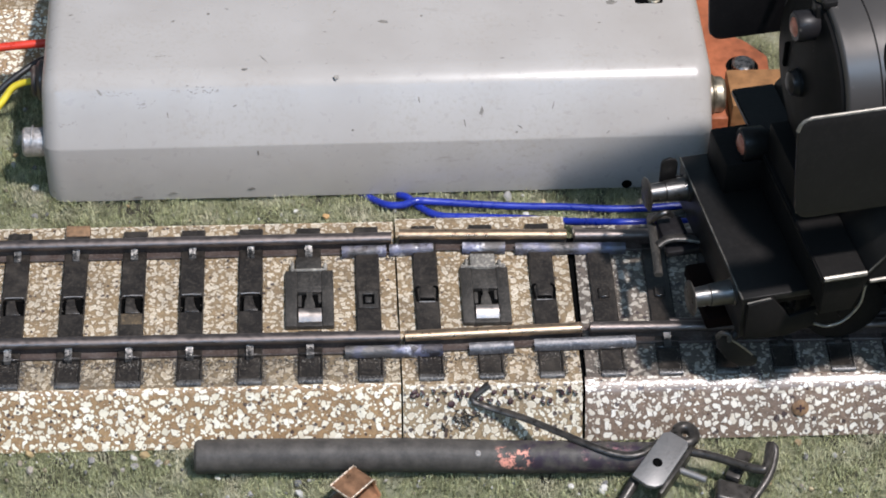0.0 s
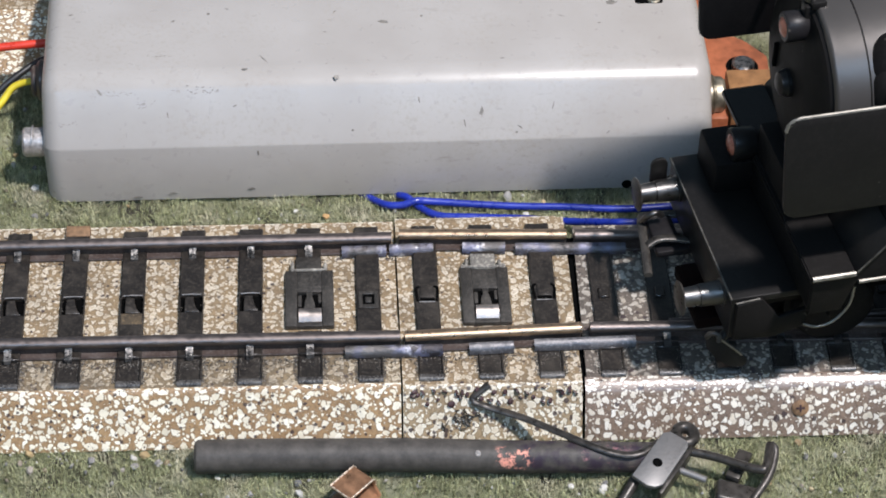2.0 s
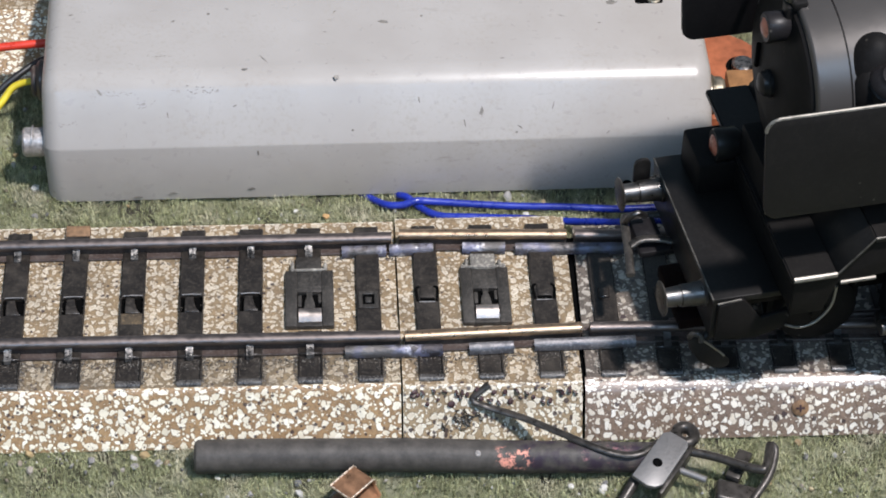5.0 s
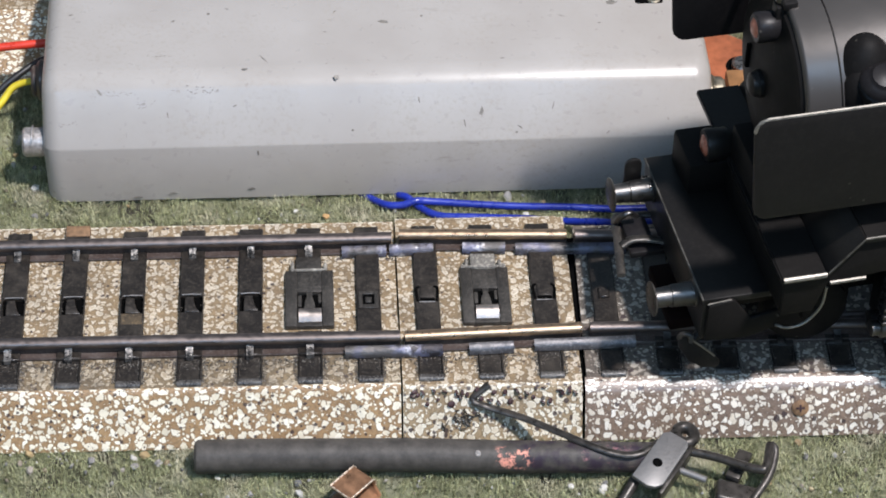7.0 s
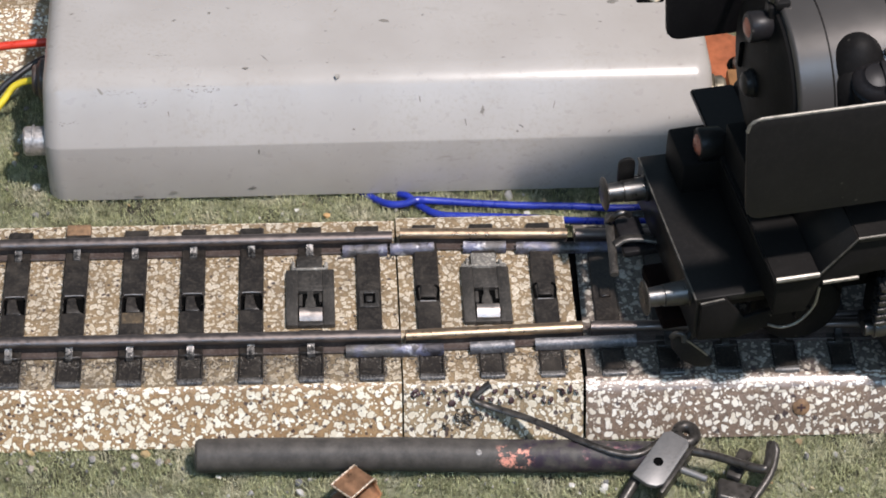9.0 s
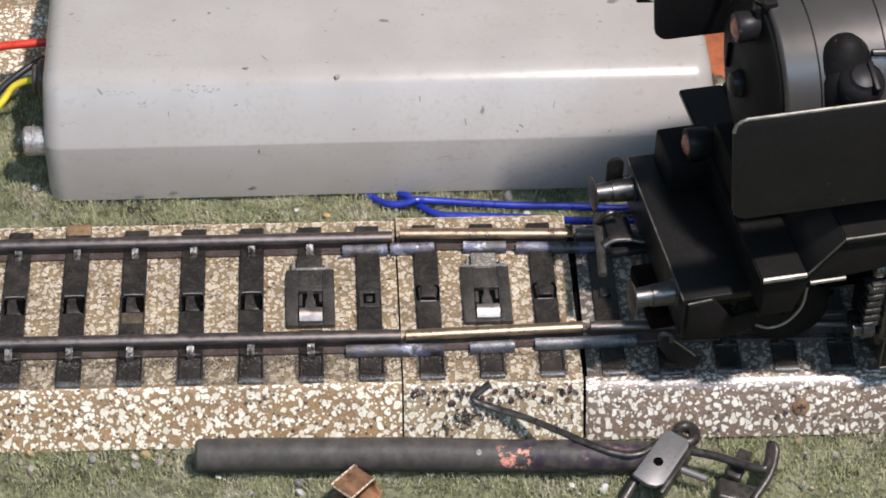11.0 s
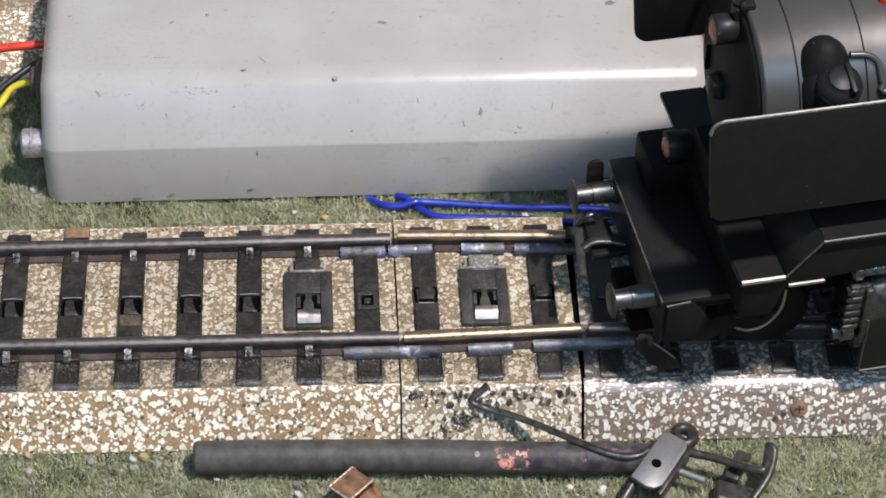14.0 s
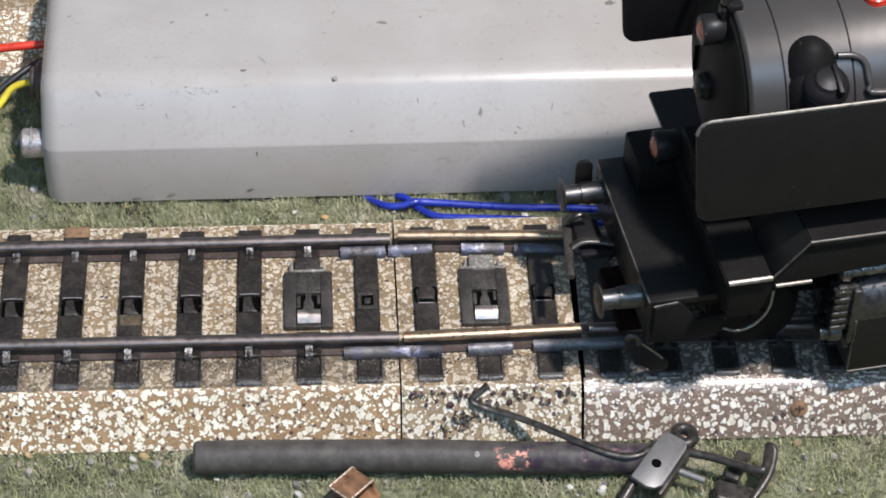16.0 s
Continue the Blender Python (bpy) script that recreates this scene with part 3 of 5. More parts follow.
def build_short():
    t = thing("short_track", "short tinplate track piece with pebbled speckled bed and bright rails", "model track", (0, 0, 0))
    x0, x1 = 0.12, 22.4
    part("bed_top", box(x0, x1, -15.42, 14.22, -0.5, 0.0, 0), TAN_TOP, t, "printed tan ballast top")
    part("bed_slope", bed_slopes(x0, x1, -15.8, -19.4, GROUND, -1), PEBBLED, t, "tan tin slope with dark and white dots")
    part("bed_slope", bed_slopes(x0, x1 - 1.0, 14.6, 19.4, GROUND, 1), PEBBLED, t)
    lay_rail(t, 1.55, [(0.6, -8.85, 0.05), (22.8, -8.0, 0.05)], STEEL_BRIGHT, "bright steel rail with brown flanks")
    lay_rail(t, 1.55, [(0.5, 9.55, 0.05), (22.3, 8.95, 0.05)], STEEL_BRIGHT, "bright steel rail with brown flanks")
    rng = np.random.default_rng(8)
    for k in range(34):
        d = rng.uniform(0.15, 1.0) if k % 2 else rng.uniform(0.4, 2.2)
        bx, by, bz = 0.9 + 0.63 * k + rng.uniform(-0.4, 0.4), -16.0 - d * 0.48, -0.12 - d * 0.88
        blob = lathe((0, 0, 0), (0, 0, 1), ((-0.1, 1.0), (0.05, 0.9), (0.12, 0.5), (0.13, 0)), 12)
        r = rng.uniform(0.20, 0.46)
        part("print_blob", shift(blob, pose(bx, by, bz, 61, 0, rng.uniform(0, 180)) @ Matrix.Diagonal((r * rng.uniform(1, 1.5), r, 1, 1))), SCAB, t)
    for x, kind in ((3.75, "arched"), (11.25, "plate"), (18.75, "arched")):
        stud_sleeper(t, x, -14.9, 12.5, kind, (-2.0, 0.9))
        if kind == "plate":
            contact_plate(t, x, True)
    for a, b, c, d, tag in ((-6.9, -9.9, 5.3, -9.9, "long tin tongue with painted bluish sheen"), (8.6, -9.8, 14.2, -9.6, "grey tin tongue"), (16.8, -9.4, 29.6, -9.1, "grimy grey tin tongue"),
                            (-7.0, 8.0, -1.2, 8.1, ""), (-0.8, 8.2, 4.9, 8.3, ""), (8.7, 8.3, 14.3, 8.2, ""), (15.6, 8.0, 30.0, 7.7, "")):
        tongue_over("rail_tongue", a, b, c, d, t, tag, TONGUE_GREY if "grey" in tag else SHEENED)
    return t


def build_turnout():
    t = thing("turnout", "brown and white speckled tinplate turnout with dark rails", "model turnout", (0, 0, 0))
    x0, x1 = 23.15, 131.0
    top = sheet(((x0 - 0.15, -14.76), (x1, -14.76), (x1, 34.0), (90, 23.0), (60, 15.0), (40, 12.5), (x0 + 0.35, 12.4)), lambda a, b, c: Vector((a, b, c - 0.5)), 0.5, 0)
    part("bed_top", top, MAUVE_TOP, t, "dirty printed ballast top")
    part("bed_slope", bed_slopes(x0 - 0.42, x1, -16.6, -19.6, GROUND, -1, 5.2), MAUVE, t, "glossy brown tin slope with white flecks")
    part("bed_side", sheet(((x0 + 0.35, 12.4), (40, 12.5), (60, 15.0), (90, 23.0), (x1, 34.0), (x1, 33.0), (90, 22.0), (60, 14.0), (x0 + 0.35, 11.4)), lambda a, b, c: Vector((a, b, GROUND + c)), 5.9, 0), MAUVE, t)
    lay_rail(t, 1.55, [(23.9, -7.95, 0), (60, -8.3, 0), (x1, -9.2, 0)], STEEL_DARK, "dark steel stock rail")
    lay_rail(t, 1.55, [(23.4, 8.9, 0), (60, 8.2, 0), (x1, 7.4, 0)], STEEL_DARK, "dark steel stock rail")
    curve = [(34 + 8 * k, -7.3 + (8 * k) ** 2 / 874.0, 0) for k in range(12)]
    part("point_blade", run(rail_profile(1.1, 2.3), curve), STEEL_DARK, t, "curved dark point blade")
    for k in range(14):
        x = 26.4 + 7.2 * k
        s = part("sleeper", box(x - 1.55, x + 1.55, -10.3, 11.6, -0.2, 0.45, 0.12, 1), SLEEPER, t)
        hollow_end(s, x, -14.9, -10.3, 1.55, 0.45)
        part("contact_stud", box(x - 0.7, x + 0.7, -1.6, 0.2, 0.3, 0.85, 0.15, 1), SLEEPER, s)
        if k > 0:
            lug(t, x, -9.5, NICKEL)
    # black strip put in for the shade between the two track pieces
    part("gap_shade", box(22.0, 23.6, -15.0, 11.0, -3.5, -0.8, 0), HOLE_SHADE, t)
    return t


build_straight()
build_short()
build_turnout()


def build_far_track():
    t = thing("far_track", "tan speckled tinplate track behind the grey housing", "model track", (0, 0, 0))
    x0, x1 = -131.0, -42.0
    part("bed_slope", bed_slopes(x0, x1, 60.0, 51.0, GROUND, -1), TAN, t, "tan tin slope with white flecks")
    part("bed_slope", bed_slopes(x0, x1, 88.5, 93.4, GROUND, 1), TAN, t)
    part("bed_top", box(x0, x1, 60.0, 88.5, -0.5, 0.0, 0), TAN_TOP, t)
    lay_rail(t, 1.65, [(x0, 65.6, 0), (x1, 65.6, 0)], STEEL_DARK, "")
    lay_rail(t, 1.65, [(x0, 83.2, 0), (x1, 83.2, 0)], STEEL_DARK, "")


build_far_track()


# ---- bed screw ----
def build_screw():
    t = thing("bed_screw", "rusty cross-head screw in the turnout bed", "screw", (49.6, -18.05, -3.0))
    t.matrix_world = t.matrix_world @ pose(0, 0, 0, 62, 0, 0)
    part("head", lathe((0, 0, 0), (0, 0, 1), ((-0.3, 1.0), (0.06, 1.08), (0.2, 0.85), (0.24, 0.0)), 24), RUST, t)
    # dark bars on the head stand for its shaded cross slot
    part("cross_slot_shade", merge(box(-0.55, 0.55, -0.13, 0.13, 0.1, 0.26, 0.03, 1), box(-0.13, 0.13, -0.5, 0.5, 0.1, 0.27, 0.03, 1)), SCAB, t)


build_screw()


# ---- grey housing ----
def scuff_blob(m, a, b, rng):
    """A thin mark of ragged outline, half lengths a and b, lying in the plane of m."""
    bm = bmesh.new()
    top = bm.verts.new((0, 0, 0.022))
    ring = [bm.verts.new((a * r * math.cos(w), b * r * math.sin(w), 0.012)) for w, r in zip(np.linspace(0, 2 * math.pi, 15)[:-1], rng.uniform(0.55, 1.25, 14))]
    low = [bm.verts.new((v.co.x, v.co.y, -0.03)) for v in ring]
    for k in range(14):
        j = (k + 1) % 14
        bm.faces.new((top, ring[k], ring[j]))
        bm.faces.new((ring[k], low[k], low[j], ring[j]))
    return shift(bm, m)


def build_housing():
    t = thing("housing", "grey plastic housing with chamfered rounded edges and dark scuffs", "housing", (-1.55, 45.7, GROUND + 0.25), 0.55)
    hx, hy = 45.3, 19.6
    bm = bmesh.new()
    # outline of the end face: foot, wall, chamfer, top, mirrored
    prof = ((-hy, 0.0), (-hy - 0.1, 9.25), (-hy + 0.05, 9.55), (-hy + 6.1, 16.7), (hy - 6.1, 16.7), (hy - 0.05, 9.55), (hy + 0.1, 9.25), (hy, 0.0))
    a = [bm.verts.new((-hx, y, z)) for y, z in prof]
    b = [bm.verts.new((hx, y, z)) for y, z in prof]
    bm.faces.new(a)
    bm.faces.new(b[::-1])
    for k in range(len(prof)):
        j = (k + 1) % len(prof)
        bm.faces.new((a[k], b[k], b[j], a[j]))
    bmesh.ops.recalc_face_normals(bm, faces=bm.faces[:])
    tops = [e for e in bm.edges if abs(e.verts[0].co.x - e.verts[1].co.x) > 1 and e.verts[0].co.z > 15]
    bmesh.ops.bevel(bm, geom=tops, offset=2.1, segments=8, affect="EDGES", profile=0.5)
    ends = [e for e in bm.edges if e.is_valid and abs(e.verts[0].co.x - e.verts[1].co.x) < 0.01 and not (e.verts[0].co.z < 0.1 and e.verts[1].co.z < 0.1)]
    bmesh.ops.bevel(bm, geom=ends, offset=2.6, segments=8, affect="EDGES", profile=0.5, clamp_overlap=False)
    s = part("shell", bm, SHELL, t, smooth=35)
    # black shape in the top, painting the shade of its slot
    part("slot", box(35.2, 41.0, -1.1, 4.0, 13.2, 16.74, 1.2, 5), HOLE_SHADE, t, "black shape for the shade in the oval top opening")
    part("slot_screw", rod((38.8, 0.9, 16.2), (38.8, 0.9, 16.9), 1.0), BRASS, t)
    part("pin", merge(rod((-48.2, -15.6, 7.5), (-44.5, -15.6, 7.5), 2.0), rod((-47.0, -15.6, 7.7), (-46.6, -15.6, 7.7), 2.12)), GALVANISED, t, "bright metal end pin")
    part("socket", merge(rod((-46.8, -3.8, 8.3), (-43, -3.8, 8.3), 3.0), rod((-47.6, -3.8, 8.3), (-46.6, -3.8, 8.3), 2.2)), FOOT, t, "dark wire socket")
    part("pin", merge(rod((44.0, -9.7, 7.9), (48.0, -9.7, 7.9), 2.6), rod((46.0, -9.7, 7.9), (46.8, -9.7, 7.9), 2.9)), BRASS, t, "dull brass end pin")
    # black disc paints the shaded notch at the wall's foot
    part("notch", lathe((33.9, -hy - 0.02, 0.7), (33.9, -hy - 1, 0.7), ((-0.3, 0.8), (0.08, 0.7), (0.1, 0.0)), 20), HOLE_SHADE, t)
    # scuffs: (along, up the face, half length, half width, turn) on the top, the chamfer and the front wall
    rng = np.random.default_rng(17)
    tops = ((-41.8, 0.0, 0.31, 0.16, 20), (-27.8, -1.8, 0.39, 0.21, 25), (-23.0, -0.4, 0.31, 0.2, 60), (-5.6, -0.4, 0.46, 0.12, 50), (-7.0, -4.8, 0.31, 0.12, -10), (-29.7, -9.2, 1.5, 0.06, 3), (-15.5, -10.2, 1.0, 0.08, -55),
            (-18.0, -12.3, 0.4, 0.2, 10), (-7.0, -11.5, 0.3, 0.1, 0), (1.0, -2.9, 0.8, 0.36, -15), (6.3, -1.8, 0.25, 0.18, 40), (16.8, -11.2, 0.3, 0.13, 5), (25.6, -2.4, 0.6, 0.06, -15), (30.7, -4.1, 0.25, 0.14, 0), (32.9, 0.3, 0.77, 0.5, 10))
    slant = ((-24.4, 0.78, 3.6, 0.16, 1), (-37.4, 0.79, 0.5, 0.16, -50), (-35.6, 0.77, 2.6, 0.12, 1), (-28.4, 0.45, 0.10, 0.42, 10), (-19.4, 0.56, 0.3, 0.12, 25), (-34.0, 0.17, 0.07, 0.35, 0), (-31.1, 0.62, 1.4, 0.14, 6), (-3.7, 0.17, 0.23, 0.14, 20),
             (5.3, 0.58, 0.10, 0.55, 8), (13.7, 0.41, 0.33, 0.68, -5), (23.4, 0.46, 0.09, 0.5, -15), (18.4, 0.09, 0.2, 0.22, 0), (18.9, 0.16, 0.5, 0.09, -35), (30.8, 0.06, 0.36, 0.12, 40), (11.4, 0.24, 0.09, 0.6, 8), (39.0, 0.23, 0.14, 0.2, 0), (-41.8, 0.35, 1.3, 0.1, 2))
    walls = ((-28.3, 1.2, 0.6, 0.28, 15), (-33.1, 0.6, 0.8, 0.14, 0), (-17.6, 1.6, 0.5, 0.25, 20), (-16.5, 8.2, 0.10, 0.5, 0))
    faces = [(pose(x, y, 16.7), a, b, w) for x, y, a, b, w in tops] + [(pose(x, -hy - 0.1, z, 90.3), a, b, w) for x, z, a, b, w in walls]
    faces += [(pose(x, -hy + 0.05 + 6.05 * v, 9.55 + 7.15 * v, 49.8), a, b, w) for x, v, a, b, w in slant] + [(pose(-5.7, -13.95, 16.34, 24), 0.34, 0.42, 10)]
    for m, a, b, w in faces:
        m = m @ pose(0, 0, 0, 0, 0, w)
        if a > 1.2:
            for _ in range(int(9 * a)):
                part("scuff", scuff_blob(m @ pose(rng.uniform(-a, a), rng.normal(0, b * 1.6), 0), rng.uniform(0.05, 0.28), rng.uniform(0.03, 0.08), rng), FAINT, t)
        else:
            part("scuff", scuff_blob(m, a, b, rng), SCUFF if 0.03 < a * b < 0.135 or a * b > 0.2 else FAINT, t)
    return t


build_housing()


# ---- red-brown bracket ----
def build_bracket():
    t = thing("bracket", "red-brown plastic bracket with a bolt beside the housing", "bracket", (0, 0, 0))
    arm = sheet(((44.0, 33.0), (47.0, 33.0), (48.0, 41.0), (54.0, 41.0), (54.3, 46.5), (51.5, 50.0), (48.5, 52.0), (47.5, 66.0), (44.0, 66.0)),
                lambda a, b, c: Vector((a, b, GROUND + c)), 6.8, 0.5)
    part("arm", arm, BROWN, t)
    part("block", box(47.3, 56.0, 33.0, 40.8, GROUND, 2.6, 0.3), OCHRE, t, "ochre block")
    part("plate", box(43.6, 52.5, 29.5, 33.0, GROUND, -2.4, 0.3), BROWN, t)
    # shade of the well around the bolt, painted as a black disc
    part("bolt_well", lathe((50.3, 43.9, 0.2), (50.3, 43.9, 1), ((0, 2.3), (0.2, 2.3), (0.24, 0)), 24), HOLE_SHADE, t)
    part("bolt", lathe((50.3, 43.6, -0.5), (50.3, 43.6, 1), ((0, 1.6), (1.8, 1.6), (2.1, 1.3), (2.2, 0)), 24), LUG, t, "bright bolt")


build_bracket()


# ---- wires ----
def build_wire(name, points, r, material, label):
    t = thing(name, label, "wire", points[0])
    o = Vector(points[0])
    part("insulation", cord([p - o for p in smooth_path(points)], r), material, t)


build_wire("blue_wire", ((-5.5, 28.5, -7.0), (-2.8, 25.9, -6.85), (-0.6, 23.5, -5.9), (1.6, 23.1, -5.6), (3.3, 23.4, -5.2), (6, 23.6, -5.6), (16, 22.8, -5.9), (23.7, 22.4, -5.9), (33.7, 21.8, -5.9), (52, 23.5, -5.9)), 0.52, BLUE, "blue insulated wire lying on the grass")
build_wire("blue_wire", ((-1.0, 29.5, -7.0), (0.7, 26.6, -6.85), (1.3, 25.6, -6.2), (2.2, 24.9, -5.9), (4.0, 23.0, -6.1), (6.3, 21.3, -6.0), (9.7, 20.8, -5.9), (17, 20.3, -5.9), (23.8, 18.9, -5.3), (28, 16.2, -3.0), (32, 15.0, -2.0), (45, 17.5, -4.5)), 0.52, BLUE, "blue insulated wire crossing under another")
build_wire("red_wire", ((-75, 47.5, -0.5), (-62, 48.4, 1.2), (-54.1, 48.9, 2.0), (-48.2, 49.4, 2.2), (-45.0, 49.6, 2.0)), 0.62, RED, "red insulated wire entering the grey housing")
build_wire("yellow_wire", ((-70, 30, -5.8), (-58, 36.5, -4.0), (-53.8, 40.3, -1.2), (-51.6, 42.2, 0.6), (-47.5, 42.0, 1.9)), 0.5, YELLOW, "yellow insulated wire plugged into the housing socket")
build_wire("black_wire", ((-70, 40, -5.8), (-58, 41, -3.5), (-53.0, 44.0, -0.5), (-48.5, 47.0, 1.0), (-45.5, 47.5, 1.0)), 0.5, BLACK_WIRE, "thin black wire behind the yellow wire")


# ---- rubber tube ----
def build_tube():
    t = thing("rubber_tube", "charcoal rubber tube with faded pink print, lying beside the track", "tube", (-25.6, -22.5, -4.45), -1.6)
    pts = [(x, 0.25 * math.sin(x * 0.09), 0.05 * math.sin(x * 0.3)) for x in [0, 0.35] + list(np.linspace(0.9, 60, 40))]
    seg = 28
    bm, rings = bmesh.new(), []
    for i, (x, y, z) in enumerate(pts):
        r = 2.1 - 0.25 * max(0, (x - 34) / 26) + 0.02 * math.sin(x * 1.3) - (0.35 if i == 0 else 0)
        rings.append([bm.verts.new((x, y + r * math.cos(2 * math.pi * k / seg), z + r * math.sin(2 * math.pi * k / seg))) for k in range(seg)])
    inner = [bm.verts.new((0, 1.4 * math.cos(2 * math.pi * k / seg), 1.4 * math.sin(2 * math.pi * k / seg))) for k in range(seg)]
    deep = [bm.verts.new((4, 1.3 * math.cos(2 * math.pi * k / seg), 1.3 * math.sin(2 * math.pi * k / seg))) for k in range(seg)]
    for a, b in list(zip(rings, rings[1:])) + [(inner, rings[0]), (deep, inner)]:
        for k in range(seg):
            bm.faces.new((a[k], a[(k + 1) % seg], b[(k + 1) % seg], b[k]))
    bm.faces.new(rings[-1])
    bm.faces.new(deep)
    bmesh.ops.recalc_face_normals(bm, faces=bm.faces[:])
    part("sleeve", bm, TUBE, t)
    part("paint_fleck", lathe((34.6, -1.1, 1.75), (34.6, -1.75, 2.7), ((-0.05, 0.42), (0.1, 0.3), (0.12, 0)), 12), STONE, t)


build_tube()


# ---- copper clip ----
def build_clip():
    t = thing("copper_clip", "bent copper contact clip lying on the grass", "clip", (-6.3, -28.0, GROUND), 47)
    path = ((-2.4, 3.3), (1.3, 3.3), (1.85, 3.15), (2.15, 2.7), (2.2, 2.0), (2.0, 1.2), (1.5, 0.75), (-2.4, 0.55))
    bm, rows = bmesh.new(), []
    for k, (a, b) in enumerate(path):
        p, q = path[max(k - 1, 0)], path[min(k + 1, len(path) - 1)]
        way = Vector((q[0] - p[0], q[1] - p[1])).normalized()
        ia, ib = a + way.y * 0.42, b - way.x * 0.42
        lo = -1.7 - 1.2 * (k > 4)
        rows.append([bm.verts.new((a, lo, b)), bm.verts.new((a, 1.6, b)), bm.verts.new((ia, 1.6, ib)), bm.verts.new((ia, lo, ib))])
    for r, s in zip(rows, rows[1:]):
        for k in range(4):
            bm.faces.new((r[k], r[(k + 1) % 4], s[(k + 1) % 4], s[k]))
    bm.faces.new(rows[0])
    bm.faces.new(rows[-1])
    bmesh.ops.recalc_face_normals(bm, faces=bm.faces[:])
    bmesh.ops.bevel(bm, geom=bm.edges[:], offset=0.08, segments=2, affect="EDGES")
    part("strip", bm, COPPER, t)
    for y in (-1.68, 1.58):
        part("worn_edge", cord(smooth_path([(a, y, b) for a, b in path[:5]], 3), 0.13, 8), COPPER_EDGE, t, "bright worn copper edge")
    part("worn_edge", cord([(-2.42, -1.68, 3.3), (-2.42, 1.58, 3.3)], 0.12, 8), COPPER_EDGE, t, "bright worn copper edge")


build_clip()


# ---- lint and single crumbs ----
def build_lint():
    t = thing("lint", "grey dust lint caught on the short track slope", "lint", (7.3, -17.9, -3.6))
    rng = np.random.default_rng(21)
    for _ in range(16):
        a = Vector((rng.normal(0, 0.9), rng.normal(0, 0.35), 0))
        pts = [a]
        for _ in range(3):
            pts.append(pts[-1] + Vector((rng.uniform(-0.7, 0.9), rng.uniform(-0.5, 0.5), rng.uniform(-0.25, 0.25))))
        pts = [p + Vector((0, 0, 0.3 + 1.55 * p.y)) for p in pts]
        part("fibre", cord(smooth_path(pts, 4), 0.07, 5), DUSTY, t)


build_lint()


def build_crumb(x, y, size, material, label):
    t = thing("crumb", label, "crumb", (x, y, GROUND + 0.2), 35 * x, "crumbs on the grass")
    bm = bmesh.new()
    bmesh.ops.create_icosphere(bm, subdivisions=2, radius=size)
    for v in bm.verts:
        v.co *= 0.8 + 0.45 * noise.noise(v.co * 2.2 + Vector((x, y, 0)))
        v.co.z *= 0.6
    part("grain", bm, material, t, smooth=0)


PALE = plain("pale_crumb", (0.55, 0.53, 0.49), 0.8, 0, 3.0, 0.2, 0.05)
STRAW = plain("orange_crumb", (0.46, 0.28, 0.12), 0.7, 0, 3.0, 0.3, 0.05)
for x, y, size, material, label in ((-8.9, 21.9, 0.55, STRAW, "orange straw crumb on the grass"), (18.4, 21.4, 0.6, PALE, "pale stone crumb beside the blue wire"),
                                    (-13.0, 23.0, 0.4, PALE, "pale stone crumb on the grass"), (36.4, -21.9, 0.45, STRAW, "orange crumb beside the coupling hook"),
                                    (-48.6, 28.6, 0.8, PALE, "white chip beside the housing pin"), (-38.4, -21.0, 0.6, STONE, "grey grit grain at the track foot"),
                                    (-33.0, -22.1, 0.65, STONE, "grey grit grain on the grass"), (-30.1, -21.7, 0.6, STONE, "grey grit grain on the grass"),
                                    (20.3, -24.9 - 2.2, 0.5, PALE, "pale grain below the rubber tube"), (24.3, -27.4, 0.6, PALE, "pale grain near the coupling hook")):
    build_crumb(x, y, size, material, label)


